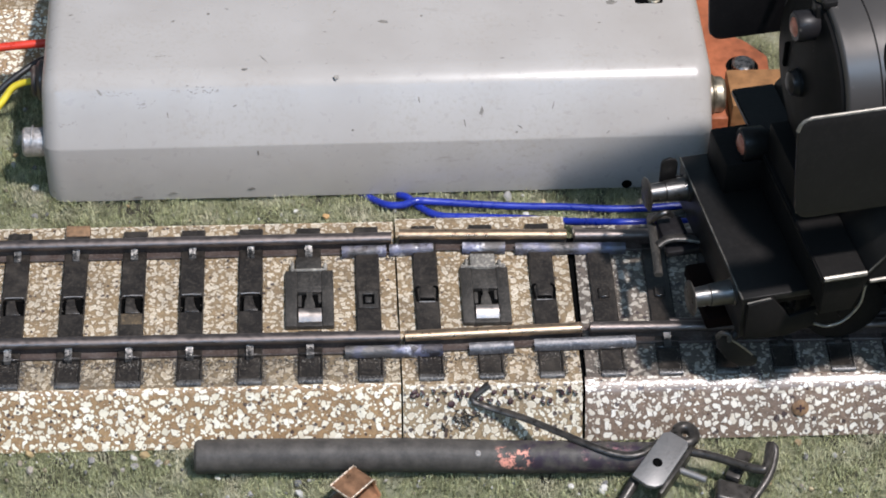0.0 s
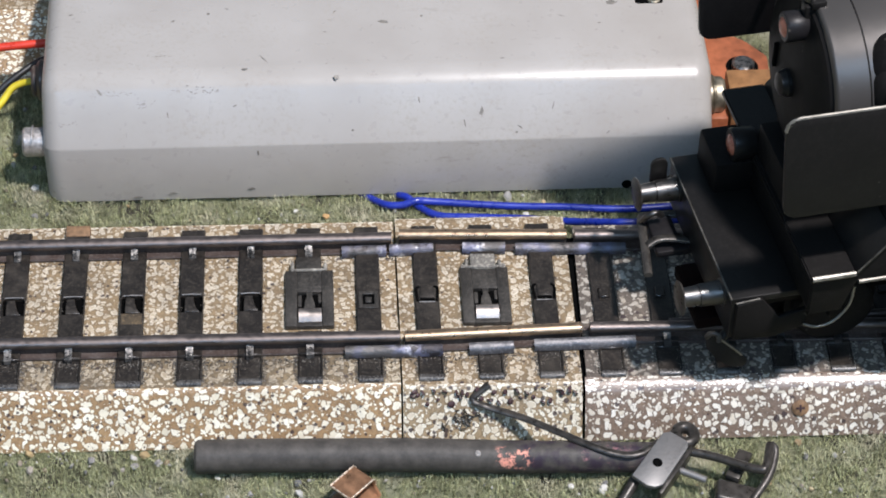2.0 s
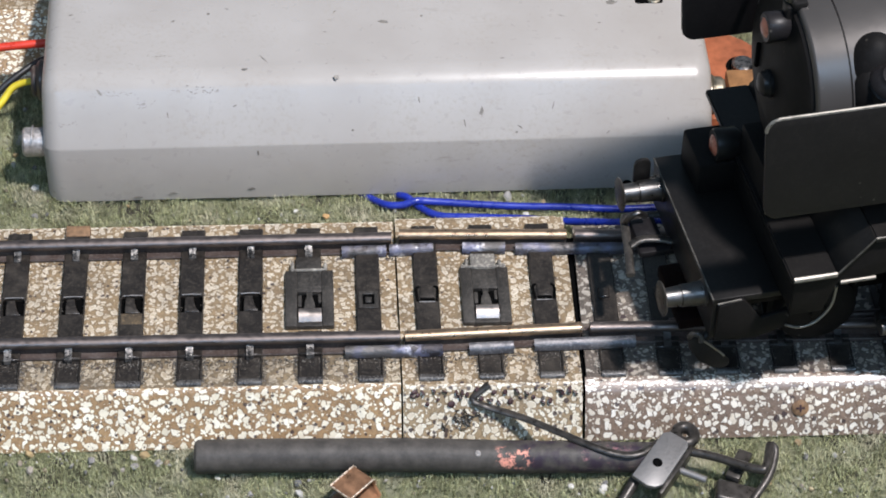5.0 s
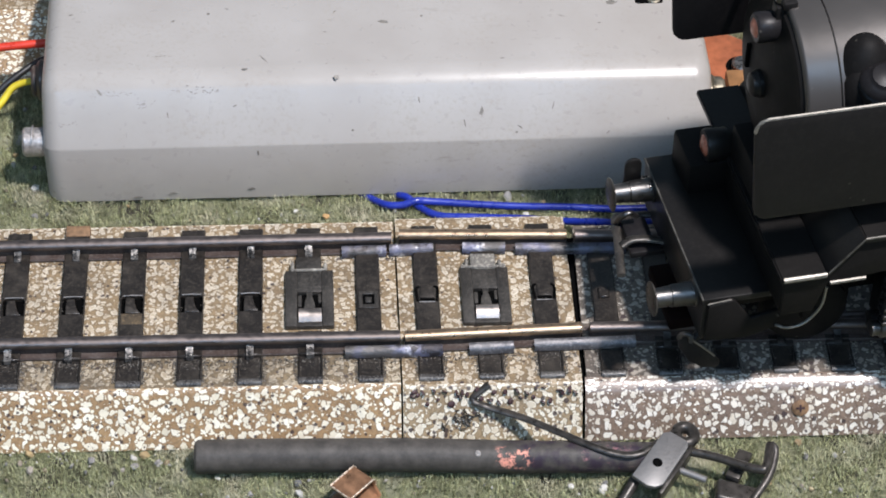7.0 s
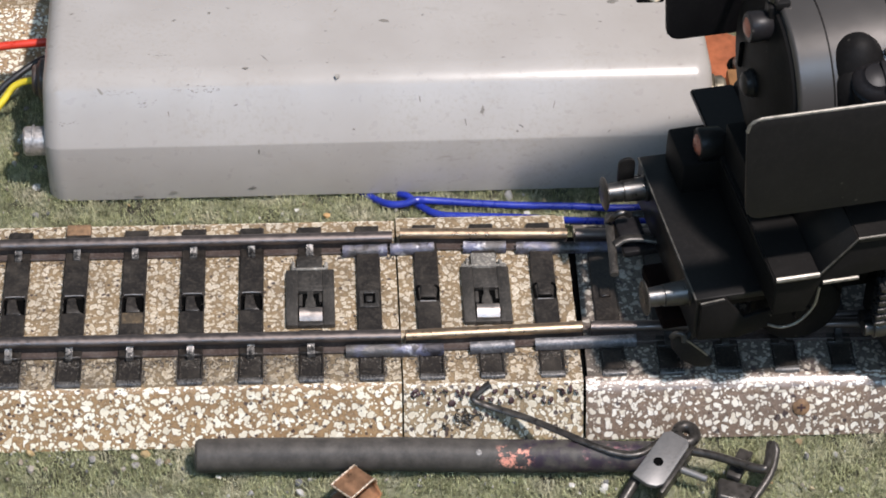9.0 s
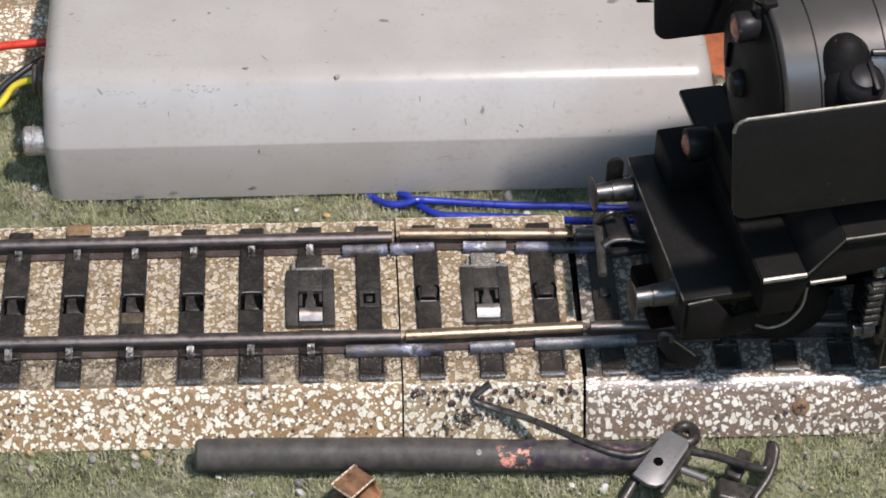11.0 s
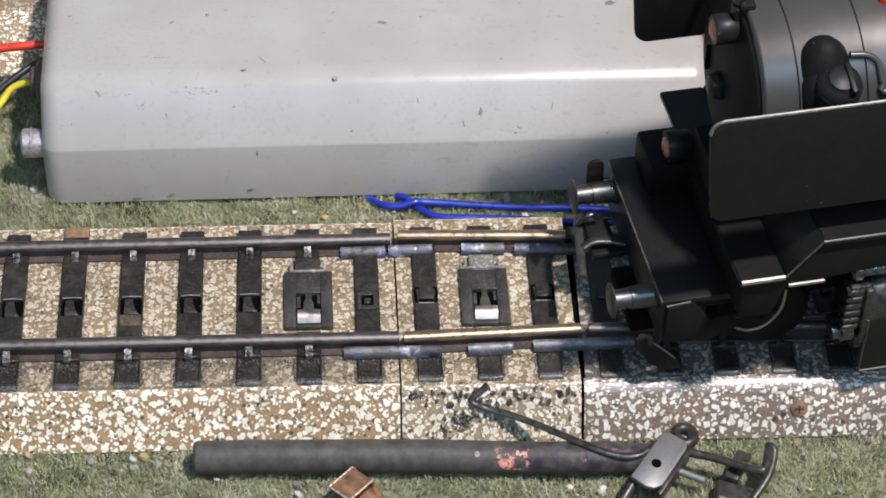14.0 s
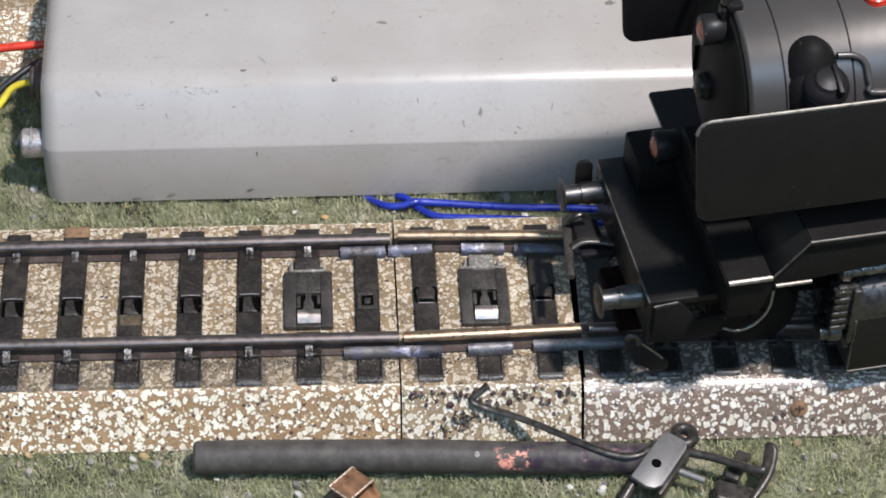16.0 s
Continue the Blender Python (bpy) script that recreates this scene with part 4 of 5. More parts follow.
# ---- loose coupling hook ----
def build_hook():
    t = thing("coupling_hook", "loose black metal coupling hook with a long bent wire arm", "coupling", (31.5, -24.5, GROUND))
    o = Vector((31.5, -24.5, GROUND))
    arm = smooth_path([Vector(p) - o for p in ((10.8, -15.7, 0.1), (9.8, -16.1, -0.5), (8.9, -16.6, -1.1), (8.87, -16.9, -1.5), (9.33, -17.1, -1.75), (11.06, -17.5, -2.3), (15.55, -19.5, -2.45), (22.4, -23.9, -2.2), (26.2, -25.3, -2.6), (28.8, -25.2, -2.6), (31.4, -23.4, -2.6))], 6)
    part("arm", cord(arm, 0.52, 10, 0.6), HOOK, t)
    body = sheet(((-2.0, -4.3), (0.2, -4.5), (1.2, -4.1), (1.8, -3.2), (1.7, 3.3), (1.2, 4.1), (-1.2, 4.1), (-1.9, 3.4)), lambda a, b, c: Vector((a, b, c)), 0.7, 0.18)
    shift(body, pose(-0.2, -2.2, 3.9, 4, 8, -34))
    part("plate", body, HOOK_PLATE, t, "worn grey plate with a round hole")
    # black disc on the plate paints the shade in its hole
    hole = lathe((0, 0, 0), (0, 0, 1), ((0, 0.62), (0.1, 0.62), (0.11, 0)), 20)
    shift(hole, pose(-0.2, -2.2, 3.9, 4, 8, -34) @ pose(-0.3, -0.9, 0.66))
    part("hole", hole, HOLE_SHADE, t)
    side = sheet(((-4.2, 0), (4.0, 0), (4.0, -2.8), (-4.2, -3.1)), lambda a, b, c: Vector((c, a, b)), 0.5, 0.1)
    shift(side, pose(1.2, -3.4, 4.1, 4, 8, -34))
    part("side_plate", side, HOOK, t)
    ring = smooth_path([(3.1 + 1.1 * math.cos(a), 2.1 + 1.3 * math.sin(a), 3.8) for a in np.linspace(-3.0, 3.2, 14)], 4)
    part("eye", cord(ring, 0.78), HOOK, t)
    loop = smooth_path([Vector(p) - o for p in ((34.8, -24.6, -3.2), (38.0, -25.8, -3.0), (42.6, -28.6, -2.2), (43.8, -28.2, -2.0), (44.7, -25.0, -1.8))], 6)
    part("loop_wire", cord(loop, 0.55), HOOK, t)
    loop2 = smooth_path([Vector(p) - o for p in ((44.7, -24.9, -1.8), (45.3, -25.6, -2.4), (44.3, -28.5, -3.4), (42.0, -31.5, -4.5))], 6)
    part("loop_wire", cord(loop2, 0.5), HOOK, t)
    part("peg", cord([Vector((33.0, -26.6, -4.0)) - o, Vector((36.6, -28.4, -4.2)) - o], 0.45), HOOK_PLATE, t)
    part("leg", cord([Vector(p) - o for p in ((28.3, -28.0, -3.4), (26.6, -30.5, -4.2), (24.5, -33.5, -5.5))], 0.7), HOOK, t)
    part("tail", shift(box(-2.6, 2.6, -1.6, 1.6, -0.8, 0.8, 0.5, 3), pose(8.7, -5.6, 1.2, 0, 10, -12)), HOOK, t)
    part("link", shift(box(-0.9, 0.9, -2.4, 2.4, -0.5, 0.5, 0.2), pose(9.4, -1.7, 2.2, 0, 0, -28)), HOOK, t)


build_hook()


# ---- locomotive: x runs back along it, y to its far side, z up from the sleepers ----
def rounded(a0, a1, b0, b1, radii, n=5):
    """Corner radii: low-low, high-low, high-high, low-high."""
    pts = []
    for (ca, cb, sa, sb), r, start in zip(((a0, b0, 1, 1), (a1, b0, -1, 1), (a1, b1, -1, -1), (a0, b1, 1, -1)), radii, (180, 270, 0, 90)):
        for k in range(n + 1):
            w = radians(start + 90 * k / n)
            pts.append((ca + sa * r + r * math.cos(w), cb + sb * r + r * math.sin(w)))
    return pts


wheels = []


def build_loco():
    t = thing("locomotive", "black model steam locomotive with smoke deflectors, creeping along the track", "model locomotive", (27.6, -5.1, 0), 9)
    BACK = 78.0
    # buffer beam and platform
    beam = part("buffer_beam", merge(box(-0.1, 1.2, -12.9, 12.9, 9.5, 15.4, 0.1), box(-0.2, 9.5, -13, 13, 15.2, 16.2, 0.25)), LOCO, t)
    cheek = sheet(((0.3, 15.6), (3.4, 16.2), (5.9, 12.6), (9.2, 13.4), (9.4, 10.6), (5.6, 9.4), (0.3, 9.8)), lambda a, b, c: Vector((a, -13.0 - c, b)), 0.7, 0.15)
    part("cheek_plate", cheek, LOCO_MATT, beam)
    # pale cord paints the highlight along the cheek's upper edge
    edge = [(0.2, -13.5, 15.9), (3.0, -13.5, 16.2), (5.9, -13.5, 11.9), (6.3, -13.5, 11.5), (9.4, -13.5, 12.3)]
    part("worn_glint_rim", cord(edge, 0.13, 8), RUBBED_GLINT, beam, "pale line painted as the highlight on the cheek plate edge")
    part("worn_glint_rim", cord([(-0.22, -12.9, 16.1), (-0.22, 12.9, 16.1)], 0.13, 8), RUBBED_GLINT, beam, "rubbed front edge of the platform")
    for v in (-9.4, 9.4):
        b = part("buffer", lathe((0, v, 14), (-1, v, 14), ((-0.2, 1.75), (0.3, 1.75), (0.4, 1.55), (3.1, 1.38), (3.15, 1.2), (3.3, 1.2), (3.35, 1.3), (5.4, 1.15)), 28), NICKEL, t, "turned metal buffer")
        part("buffer_disc", lathe((-5.2, v, 14), (-6, v, 14), ((0, 0.9), (0.1, 2.1), (0.3, 2.2), (0.42, 2.0), (0.5, 0)), 28), HOOK, b)
    # coupling at the front
    c = part("front_coupling", merge(box(-4.2, 3, 3.2, 5.0, 8.3, 9.3, 0.3), box(-4.4, -1.0, 4.6, 8.4, 8.6, 10.6, 0.5)), LOCO_SATIN, t, "dusty coupling head")
    bar = smooth_path([(1.5, 9.2, 9.6), (-3.6, 9.5, 9.8), (-4.7, 9.0, 10.0), (-5.2, 6.5, 10.0), (-6.0, 2.2, 10.0), (-6.65, -1.0, 10.0)], 6)
    part("hoop", cord(bar, 0.55, 10, 0.7), DUSTY, c, "flat dusty coupling hoop")
    strap = smooth_path([(-5.4, 3.9, 10.2), (-4.0, 4.35, 10.6), (-2.0, 4.25, 10.5), (0.4, 3.6, 10.2)], 6)
    part("strap", cord(strap, 0.62, 10, 0.5), HOOK, c)
    part("worn_glint_rim", cord([p + Vector((0, -0.55, 0.22)) for p in strap], 0.07, 6), WORN, c, "thin bright edge")
    part("lifting_hook", cord(smooth_path([(-5.0, 8.2, 9.8), (-4.6, 7.2, 12.0), (-3.6, 7.0, 12.6), (-2.6, 7.2, 11.8)], 5), 0.4), NICKEL, c)
    part("grab_plate", sheet(rounded(-1.1, 1.1, 0, 4.4, (0.9, 0.9, 1.0, 1.0)), lambda a, b, d: Vector((-2.3 + a, 10.8 + d, 13.6 + b)), 0.5, 0.12), LOCO, t)
    part("grab_stem", cord([(-2.3, 11.05, 14.2), (0.4, 11.05, 14.2)], 0.5, 8), LOCO, t)
    # raised step behind the beam
    part("front_step", box(3.0, 11.0, 5.2, 12.4, 16.0, 21.0, 0.5), LOCO_MATT, t)
    lf = part("front_lamp", lathe((5.1, 6.6, 22.9), (6, 6.6, 22.9), ((0, 1.95), (0.3, 2.1), (2.8, 2.0), (3.6, 1.3), (3.7, 0)), 28), LOCO, t, "black lamp with an orange bulb")
    part("bulb", lathe((5.2, 6.6, 22.9), (4, 6.6, 22.9), ((-0.2, 1.45), (0.1, 1.35), (0.45, 0.8), (0.5, 0)), 24), BULB, lf, "orange bulb")
    part("lamp_foot", box(6.0, 8.0, 5.8, 7.4, 20.6, 22.0, 0.2), LOCO, lf)
    # running plate with its sloping rise, and the worn rims of it
    steps = ((7.4, 22.4), (13.0, 22.4), (17.0, 27.4), (BACK, 27.4))
    for (a, za), (b, zb), wide in zip(steps, steps[1:], (17.5, 17.5, 17.5)):
        bm = bmesh.new()
        for x, z in ((a, za), (b, zb)):
            for y in (-wide, wide):
                bm.verts.new((x, y, z - 0.9)), bm.verts.new((x, y, z))
        bm.verts.ensure_lookup_table()
        v = bm.verts
        for f in ((0, 1, 3, 2), (4, 6, 7, 5), (0, 4, 5, 1), (2, 3, 7, 6), (1, 5, 7, 3), (0, 2, 6, 4)):
            bm.faces.new([v[i] for i in f])
        bmesh.ops.recalc_face_normals(bm, faces=bm.faces[:])
        bmesh.ops.bevel(bm, geom=bm.edges[:], offset=0.18, segments=2, affect="EDGES")
        part("running_plate", bm, LOCO, t)
    for pts, r in ((((7.6, -17.45, 22.3), (12.9, -17.45, 22.3)), 0.34), (((13.0, -17.5, 22.4), (17.0, -17.5, 27.3)), 0.11), (((17.0, -17.5, 27.35), (BACK, -17.5, 27.35)), 0.17), (((13.6, -17.2, 20.6), (18.0, -17.2, 20.6)), 0.26)):
        part("worn_glint_rim", cord(pts, r, 8), WORN if r > 0.2 else RUBBED_GLINT, t, "worn bright edge")
    part("side_skirt", sheet(((8.0, 22.0), (13.2, 22.0), (17.2, 27.0), (30.0, 27.0), (30.0, 22.0), (18.5, 20.8), (13.4, 20.4), (12.0, 16.0), (8.0, 16.0)), lambda a, b, c: Vector((a, -17.0 + c, b)), 0.7, 0.1), LOCO_MATT, t)
    part("apron", box(7.8, 9.0, -16.8, 11.5, 16.5, 22.0, 0.2), LOCO_MATT, t)
    # smokebox and boiler
    part("boiler", lathe((10.2, 0, 38), (90, 0, 38), ((0, 11.3), (0.2, 11.7), (0.4, 11.8), (BACK - 10.2, 11.8)), 72), BOILER, t, "dark satin boiler barrel")
    for u in (14.2, 22.3, 36.0):
        part("boiler_band", lathe((u, 0, 38), (u + 1, 0, 38), ((0, 11.7), (0.05, 11.84), (0.25, 11.84), (0.3, 11.7)), 72), LOCO_MATT, t, "dark seam band")
    part("smokebox_door", lathe((10.3, 0, 38), (8, 0, 38), ((0, 11.0), (0.5, 10.6), (0.7, 9.3), (1.2, 8.0), (1.7, 4.5), (1.8, 0)), 56), LOCO_MATT, t)
    part("door_boss", lathe((9.0, 0, 37.8), (5, 0, 37.8), ((0, 1.7), (0.9, 1.7), (1.1, 1.5), (1.6, 1.4), (1.9, 0.8), (1.95, 0)), 24), LOCO, t)
    # black bar paints the shade in the door's slot
    part("door_slot", box(8.2, 9.3, 4.4, 5.0, 36.6, 40.0, 0.1), HOLE_SHADE, t)
    tl = part("front_lamp", lathe((6.9, 0, 46.4), (8, 0, 46.4), ((0, 1.65), (0.25, 1.85), (2.6, 1.8), (3.4, 1.2), (3.5, 0)), 28), LOCO_SATIN, t, "black top lamp with an orange bulb")
    part("bulb", lathe((7.0, 0, 46.4), (6, 0, 46.4), ((-0.2, 1.3), (0.1, 1.2), (0.4, 0.7), (0.45, 0)), 24), BULB, tl, "orange bulb")
    part("lamp_bracket", merge(box(9.0, 11.6, -0.9, 0.9, 44.0, 49.6, 0.2), box(9.6, 11.4, -1.3, 1.3, 49.2, 50.4, 0.3)), LOCO, tl)
    part("lamp_screw", rod((9.8, 0.2, 49.8), (9.8, 0.2, 51.3), 0.75), NICKEL, tl)
    part("smokebox_saddle", box(10.5, 30, -6.5, 6.5, 22, 29.5, 0.5), LOCO_MATT, t)
    # smoke deflectors
    for s in (-1, 1):
        d = part("smoke_deflector", sheet(rounded(1.7, 44.0, 32.0, 47.1, (1.9, 1.6, 1.6, 1.7)), lambda a, b, c, s=s: Vector((a + 0.09 * (47.1 - b) * max(0.0, 1 - (a - 1.7) / 12), s * 16.6 - s * c, b)), 0.55, 0.14), LOCO_SATIN, t, "thin black smoke deflector")
        part("worn_glint_rim", cord([(1.95, s * 16.4, 45.4), (2.15, s * 16.38, 46.2), (2.6, s * 16.36, 46.75), (3.4, s * 16.35, 47.05), (42.5, s * 16.35, 47.05)], 0.24, 8), WORN, d, "worn bright top edge")
        part("worn_glint_rim", cord([(3.1, s * 16.4, 34.6), (3.25, s * 16.4, 32.9)], 0.14, 8), RUBBED_GLINT, d)
        for u in (12.0, 34.0):
            part("stay", cord([(u, s * 16.2, 42.0), (u, s * 11.0, 42.0)], 0.5, 8), LOCO, d)
    # air pump beside the barrel, with pipe; dark dome paints its shaded hollow
    p = part("pump_hollow_shade", merge(lathe((17.7, -6.5, 40.5), (17.7, -7.7, 50.0), ((0, 3.9), (3.5, 3.85), (5.4, 3.4), (7.2, 2.5), (8.4, 1.4), (8.8, 0.7), (8.9, 0)), 32),
                                 lathe((17.9, -8.0, 37.0), (17.9, -9.2, 46.5), ((0, 3.95), (6.0, 3.9), (8.0, 3.3), (9.2, 2.4), (9.8, 1.2), (10.0, 0)), 32)), LOCO_MATT, t, "dark dome standing for the shaded pump hollow")
    part("pump_cap", merge(lathe((18.5, -9.9, 42.0), (18.5, -11.9, 47.5), ((0, 2.7), (3.6, 2.7), (3.8, 2.45), (4.1, 2.65), (4.7, 2.4), (5.0, 1.9), (5.2, 1.7), (5.5, 1.5), (5.7, 0.8), (5.75, 0)), 28), shift(box(-0.35, 0.35, -1.9, 1.9, -1, 1, 0.2), pose(19.4, -11.9, 46.6, 20, 0, 0))), LOCO_SATIN, p, "satin pump cap")
    part("pipe", cord(smooth_path([(20.6, -8.1, 47.2), (22.6, -8.3, 47.0), (23.8, -8.9, 46.2), (24.2, -10.3, 44.3), (25.4, -10.9, 43.3), (40, -10.9, 43.3)], 6), 0.42), BOILER, t)
    part("top_dome", lathe((27.0, -1.6, 48.9), (27.0, -1.6, 52), ((0, 1.6), (1.2, 1.5), (1.6, 0.9), (1.7, 0)), 24), RED, t, "small red fitting")
    # frame, cylinder and running gear
    part("main_frame", box(8.0, BACK, -5.5, 5.5, 6.5, 27.0, 0.4), LOCO_MATT, t)
    cyl = part("cylinder_block", box(24.6, 42, -17.2, -6, 3.6, 12.8, 0.5), LOCO, t)
    part("cylinder_barrel", lathe((24.4, -12.9, 13.2), (42, -12.9, 13.2), ((0, 3.9), (0.4, 4.3), (17.0, 4.3), (17.4, 3.9)), 40), CAST, cyl, "grey cast cylinder barrel")
    part("cover_rim", cord([(24.6, -17.25, 12.6), (24.6, -17.25, 3.8), (42, -17.25, 3.8)], 0.13, 8), RUBBED_GLINT, cyl)
    gland = part("gland", merge(box(22.0, 24.6, -16.6, -14.8, 10.8, 17.9, 0.25), box(23.8, 25.0, -17.2, -13.4, 8.6, 17.6, 0.3)), CAST, cyl, "worn cast gland")
    for k in range(6):
        part("rib", box(21.5, 23.6, -16.9, -14.6, 11.0 + 1.16 * k, 11.72 + 1.16 * k, 0.25), CAST, gland)
    part("gland_nut", merge(lathe((20.7, -15.4, 9.6), (23.7, -15.4, 9.6), ((0, 0.5), (0.1, 1.0), (1.1, 1.0), (1.2, 1.35), (2.6, 1.35), (2.8, 1.0)), 20)), NICKEL, gland, "round metal nut")
    part("cylinder_cover", lathe((24.8, -13.4, 9.0), (23, -13.4, 9.0), ((0, 3.6), (0.8, 3.4), (1.3, 2.4), (1.4, 1.2), (3.4, 1.2), (3.6, 0.9), (3.65, 0)), 28), LOCO, cyl)
    part("valve_rod", merge(rod((23.2, -15.2, 19.3), (44, -15.2, 19.3), 0.8), lathe((22.2, -15.2, 19.3), (24, -15.2, 19.3), ((0, 0.7), (0.3, 1.15), (1.2, 1.15), (1.5, 0.8)), 20)), LUG, t, "bright valve rod")
    part("valve_guide", box(22.3, 44, -15.6, -14.2, 20.9, 21.5, 0.2), LOCO_MATT, t)
    part("worn_glint_rim", cord([(22.3, -15.6, 21.4), (44, -15.6, 21.4)], 0.12, 8), RUBBED_GLINT, t)
    sander = part("sand_box", box(9.3, 12.5, -14.4, -11.5, 13.6, 16.6, 0.2), LOCO, t, "small black box with a row of rivets")
    # highlight on the box's top edge, painted as a pale cord
    part("worn_glint_rim", cord([(9.4, -14.4, 16.6), (12.4, -14.4, 16.6)], 0.13, 8), RUBBED_GLINT, sander)
    for k in range(4):
        part("rivet", rod((9.8 + 0.75 * k, -14.1, 15.5), (9.8 + 0.75 * k, -14.75, 15.5), 0.24, 10), HOOK, sander)

    for v in (-1, 1):
        w = part("guide_wheel", lathe((0, v * 6.7, 0), (0, v * 9.4, 0), ((0, 5.9), (0.5, 5.9), (0.6, 5.2), (2.4, 5.0), (2.6, 4.4), (2.65, 1.2), (3.0, 1.0), (3.05, 0)), 36), LOCO_MATT, t)
        w2 = part("driving_wheel", lathe((0, v * 6.7, 0), (0, v * 9.4, 0), ((0, 8.2), (0.5, 8.2), (0.6, 7.3), (2.4, 7.2), (2.6, 6.4), (2.65, 1.2), (3.0, 1.0), (3.05, 0)), 36), LOCO_MATT, t)
        w.location, w2.location = Vector((15.2, 0, 7.6)) * MM, Vector((52, 0, 9.6)) * MM
        wheels.extend(((w, 15.2, 7.6, 5.2), (w2, 52, 9.6, 7.3)))
    part("hose", cord(smooth_path([(9.0, -13.8, 11.0), (10.6, -14.1, 10.5), (12.3, -14.2, 10.9), (13.6, -14.2, 12.1), (14.5, -14.2, 13.9), (14.8, -14.0, 16.5)], 6), 0.18), WORN, t, "pale curved hose")
    wing = sheet(((-2.2, 8.4), (-1.2, 8.8), (-0.3, 7.9), (2.0, 5.5), (3.4, 3.9), (3.4, 3.1), (2.8, 2.7), (1.2, 3.0), (-0.6, 4.4), (-2.0, 6.6)), lambda a, b, c: Vector((a, -11.6 + c + 0.12 * (b - 5), b)), 0.45, 0.15)
    guard = part("rail_guard", wing, LOCO_SATIN, t, "dark rail guard blade")
    part("worn_glint_rim", cord([(-0.4, -11.55, 7.95), (0.8, -11.6, 6.75), (2.0, -11.7, 5.5), (2.6, -11.75, 4.8)], 0.15, 8), WORN, guard)
    part("clip", cord(smooth_path([(-2.0, -10.9, 8.0), (-1.6, -11.2, 8.9), (-0.8, -11.6, 8.9), (-0.7, -11.9, 8.0)], 5), 0.34), DUSTY, guard, "pale bent clip")
    part("guard_stem", cord([(-0.2, -11.0, 7.4), (2.5, -10.0, 9.6), (4.5, -9.6, 12.5)], 0.6), LOCO, t)
    # dark block added under the front, for its shade and a reddish part
    part("front_shade_block", box(-1.6, 3.0, -6.4, 3.6, 4.6, 6.4, 0.3), DARK_RED, t, "dark red-brown block standing for the shade and a reddish part under the front")
    part("cross_member", box(1.5, 12.0, -8.5, 8.5, 9.6, 15.4, 0.3), LOCO_MATT, t)
    return t


loco = build_loco()


# ---- grass and grit ----
def build_grass():
    rng = np.random.default_rng(11)
    verts, faces = [], []
    areas = ((-58, 66, -37, -19.0, 46000), (-58, 62, 15.0, 29.0, 27000), (-60, -44, 26, 52, 9000), (43, 66, 24, 64, 8000))
    for x0, x1, y0, y1, count in areas:
        for x, y in zip(rng.uniform(x0, x1, count), rng.uniform(y0, y1, count)):
            if -18.6 < y < 18.2:
                continue
            patch = noise.noise((x * 0.13, y * 0.13, 7.0))
            if rng.random() < 0.10 - patch * 0.5:
                continue
            z = GROUND - 0.5 + 0.4 * noise.noise((x * 0.12, y * 0.12, 0.3))
            a = rng.uniform(0, 2 * math.pi)
            lean, tall = rng.uniform(0.15, 1.0), rng.uniform(0.25, 1.15)
            w = rng.uniform(0.022, 0.050)
            dx, dy = math.cos(a), math.sin(a)
            px, py = -dy * w, dx * w
            n = len(verts)
            mx, my = x + dx * lean * 0.4, y + dy * lean * 0.4
            verts += [(x - px, y - py, z), (x + px, y + py, z), (mx + px, my + py, z + tall * 0.75), (mx - px, my - py, z + tall * 0.75), (x + dx * lean, y + dy * lean, z + tall)]
            faces += [(n, n + 1, n + 2, n + 3), (n + 3, n + 2, n + 4)]
    me = bpy.data.meshes.new("grass")
    me.from_pydata([(a * MM, b * MM, c * MM) for a, b, c in verts], [], faces)
    me.materials.append(GRASS)
    tagged(new("grass", me), "short green and straw-coloured flock fibres", "grass", kind="stuff")


build_grass()


def build_grit():
    """Loose grit: angular crumbs, grey, white and straw-coloured."""
    rng = np.random.default_rng(5)
    bm = bmesh.new()
    spots = [(rng.uniform(-56, 62), rng.uniform(-36, -20)) for _ in range(340)] + [(rng.uniform(-56, 36), rng.uniform(19.5, 25.5)) for _ in range(60)]
    spots += [(rng.uniform(-58, -46.5), rng.uniform(26, 50)) for _ in range(60)] + [(rng.uniform(-49, -40), rng.uniform(-22, -19.6)) for _ in range(16)]
    for x, y in spots:
        r = 0.16 + 0.5 * rng.random() ** 4
        z = GROUND - 0.2 + 0.4 * noise.noise((x * 0.12, y * 0.12, 0.3)) + r * 0.5
        made = bmesh.ops.create_icosphere(bm, subdivisions=1, radius=r)["verts"]
        for v in made:
            v.co *= rng.uniform(0.65, 1.15)
        m = pose(x, y, z, rng.uniform(0, 360), rng.uniform(0, 360), rng.uniform(0, 360)) @ Matrix.Diagonal((rng.uniform(0.7, 1.5), 1, rng.uniform(0.5, 1), 1))
        bmesh.ops.transform(bm, matrix=m, verts=made)
    n = Nodes("grit_mixed", 0.8)
    g = n.tree.nodes.new("ShaderNodeNewGeometry")
    n.colour(n.ramp(g.outputs["Random Per Island"], (0.0, (0.10, 0.10, 0.10)), (0.35, (0.28, 0.27, 0.25)), (0.6, (0.52, 0.50, 0.46)), (0.85, (0.20, 0.15, 0.10)), (0.95, (0.42, 0.30, 0.15)), (1.0, (0.55, 0.46, 0.30))))
    tagged(new("grit", finish("grit", bm, n.mat, 0)), "loose grey, white and straw-coloured grit", "grit", kind="stuff")


build_grit()


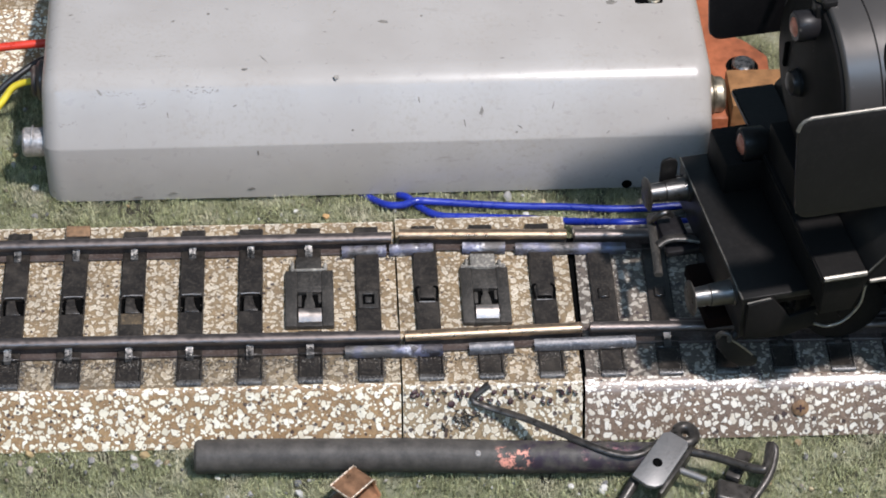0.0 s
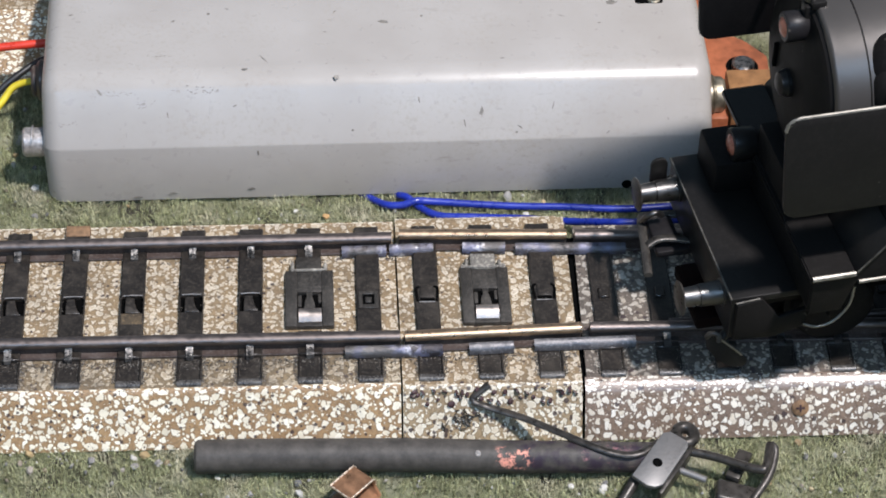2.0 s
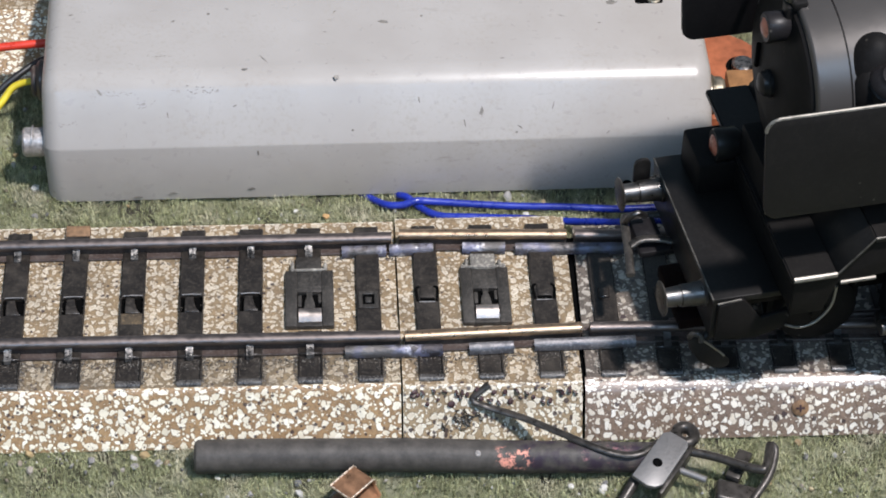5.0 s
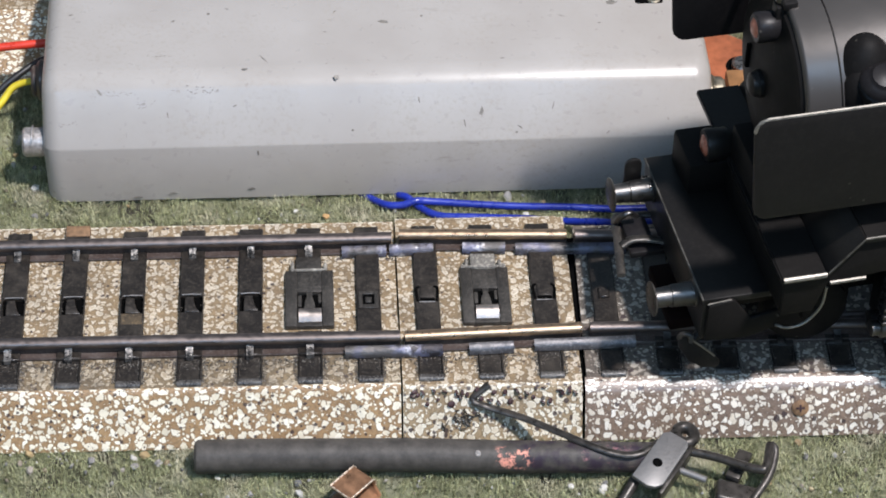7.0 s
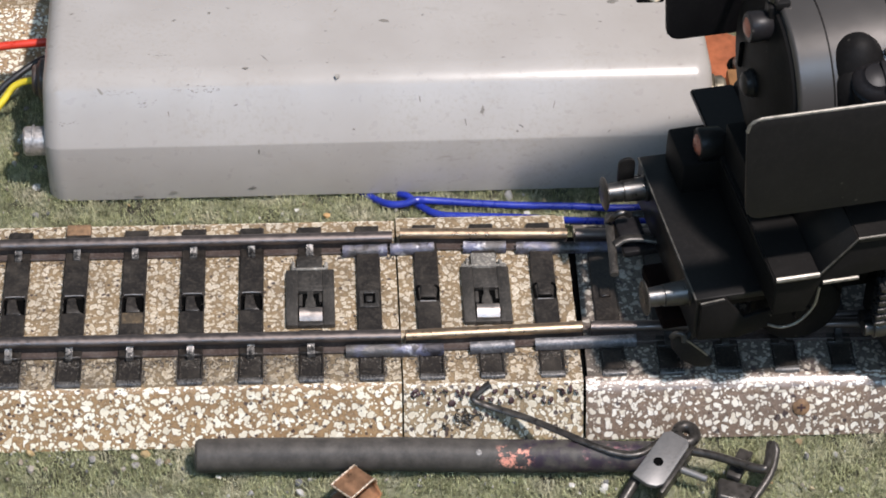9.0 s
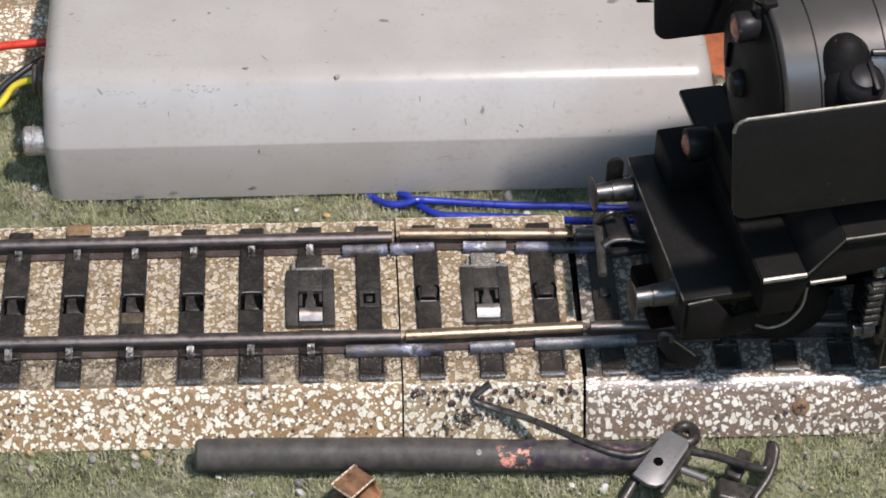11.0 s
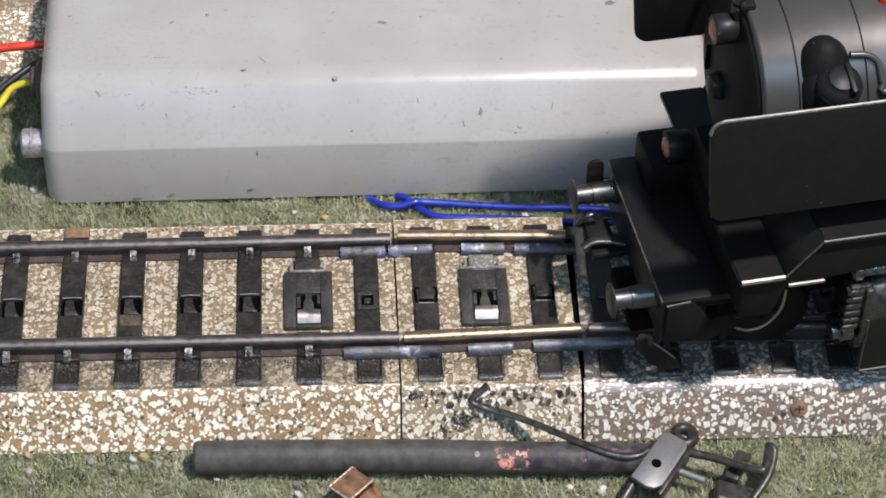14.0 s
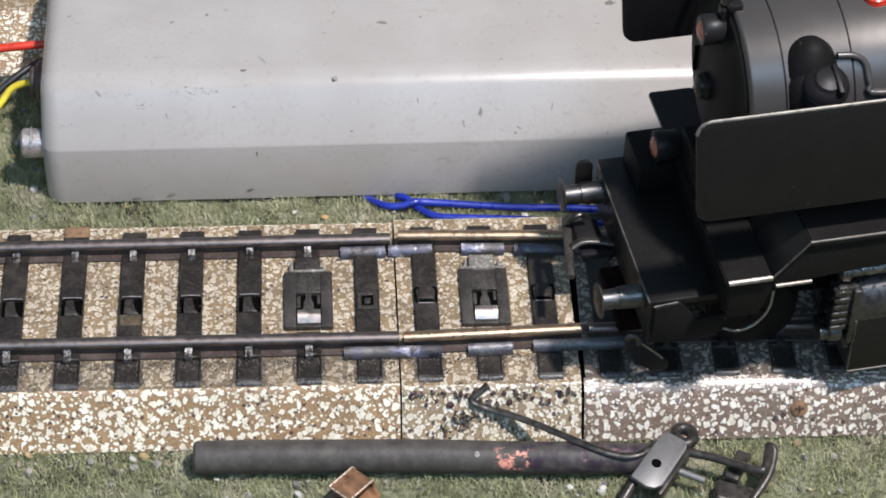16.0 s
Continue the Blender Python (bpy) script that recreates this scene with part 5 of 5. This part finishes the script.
def build_dust():
    """Fluff and dust along the sleeper edges and the rail feet."""
    rng = np.random.default_rng(31)
    verts, faces = [], []
    sleepers = [-3.75 - 7.5 * k for k in range(8)] + [3.75, 11.25, 18.75] + [26.4 + 7.2 * k for k in range(5)]
    spots = []
    for x in sleepers:
        for side in (-1.6, 1.6):
            spots += [(x + side + rng.normal(0, 0.22), y) for y in rng.uniform(-14.4, -10.2, 130)]
            spots += [(x + side + rng.normal(0, 0.14), y) for y in rng.uniform(-7.0, 7.0, 60)]
    spots += list(zip(rng.uniform(-58, 22, 1500), -10.6 - np.abs(rng.normal(0, 0.7, 1500))))
    spots += list(zip(rng.uniform(-58, 22, 400), 7.0 - np.abs(rng.normal(0, 0.3, 400))))
    for x, y in spots:
        p, a = Vector((x, y, rng.uniform(0.02, 0.12))), rng.uniform(0, 2 * math.pi)
        length, w = rng.uniform(0.12, 0.42), rng.uniform(0.02, 0.05)
        ring = len(verts)
        for k in range(4):
            q = p + Vector((math.cos(a), math.sin(a), 0)) * length * k / 3
            verts += [(q.x - math.sin(a) * w, q.y + math.cos(a) * w, q.z), (q.x + math.sin(a) * w, q.y - math.cos(a) * w, q.z), (q.x, q.y, q.z + w * 1.4)]
            p.z = max(0.03, p.z + rng.uniform(-0.05, 0.07))
            a += rng.uniform(-0.9, 0.9)
        for k in range(3):
            for m in range(3):
                j, h = ring + 3 * k + m, ring + 3 * k + (m + 1) % 3
                faces.append((j, h, h + 3, j + 3))
    me = bpy.data.meshes.new("dust")
    me.from_pydata([(a * MM, b * MM, c * MM) for a, b, c in verts], [], faces)
    n = Nodes("grey_fluff", 0.9)
    g = n.tree.nodes.new("ShaderNodeNewGeometry")
    n.colour(n.ramp(g.outputs["Random Per Island"], (0.0, (0.03, 0.027, 0.024)), (0.6, (0.12, 0.105, 0.088)), (1.0, (0.30, 0.27, 0.23))))
    me.materials.append(n.mat)
    tagged(new("dust", me), "grey-brown dust and fluff along the sleepers", "dust", kind="stuff")


build_dust()


# ---- what moves ----
def motions():
    places = ((0, 38.40), (0.5, 38.11), (1, 37.83), (1.5, 37.34), (2, 37.12), (2.5, 36.56), (3, 35.97), (3.5, 35.74), (4, 35.58), (4.2, 35.46),
              (5.2, 34.85), (6.3, 34.2), (6.5, 34.07), (7, 33.79), (7.5, 33.47), (8, 33.37), (8.5, 32.95), (9, 32.83), (9.2, 32.7), (10.2, 31.95), (11.3, 31.15), (11.5, 31.01), (12, 30.70), (12.5, 30.38), (13, 30.09),
              (13.5, 29.66), (14, 29.10), (14.5, 29.08), (15, 28.55), (15.5, 28.24), (16, 27.63))
    rows = []
    for t, x in places:
        yaw = 9.0 + 0.108 * (x - 27.6)
        rows.append((t, pose(x * MM, (-5.46 + 2.77 * math.sin(radians(yaw))) * MM, 0, 0, 0, yaw)))
    walk(loco, rows)
    for wheel, wx, wz, radius in wheels:
        walk(wheel, [(t, pose(wx * MM, 0, wz * MM, 0, -math.degrees((places[0][1] - x) / radius), 0)) for t, x in places])


motions()
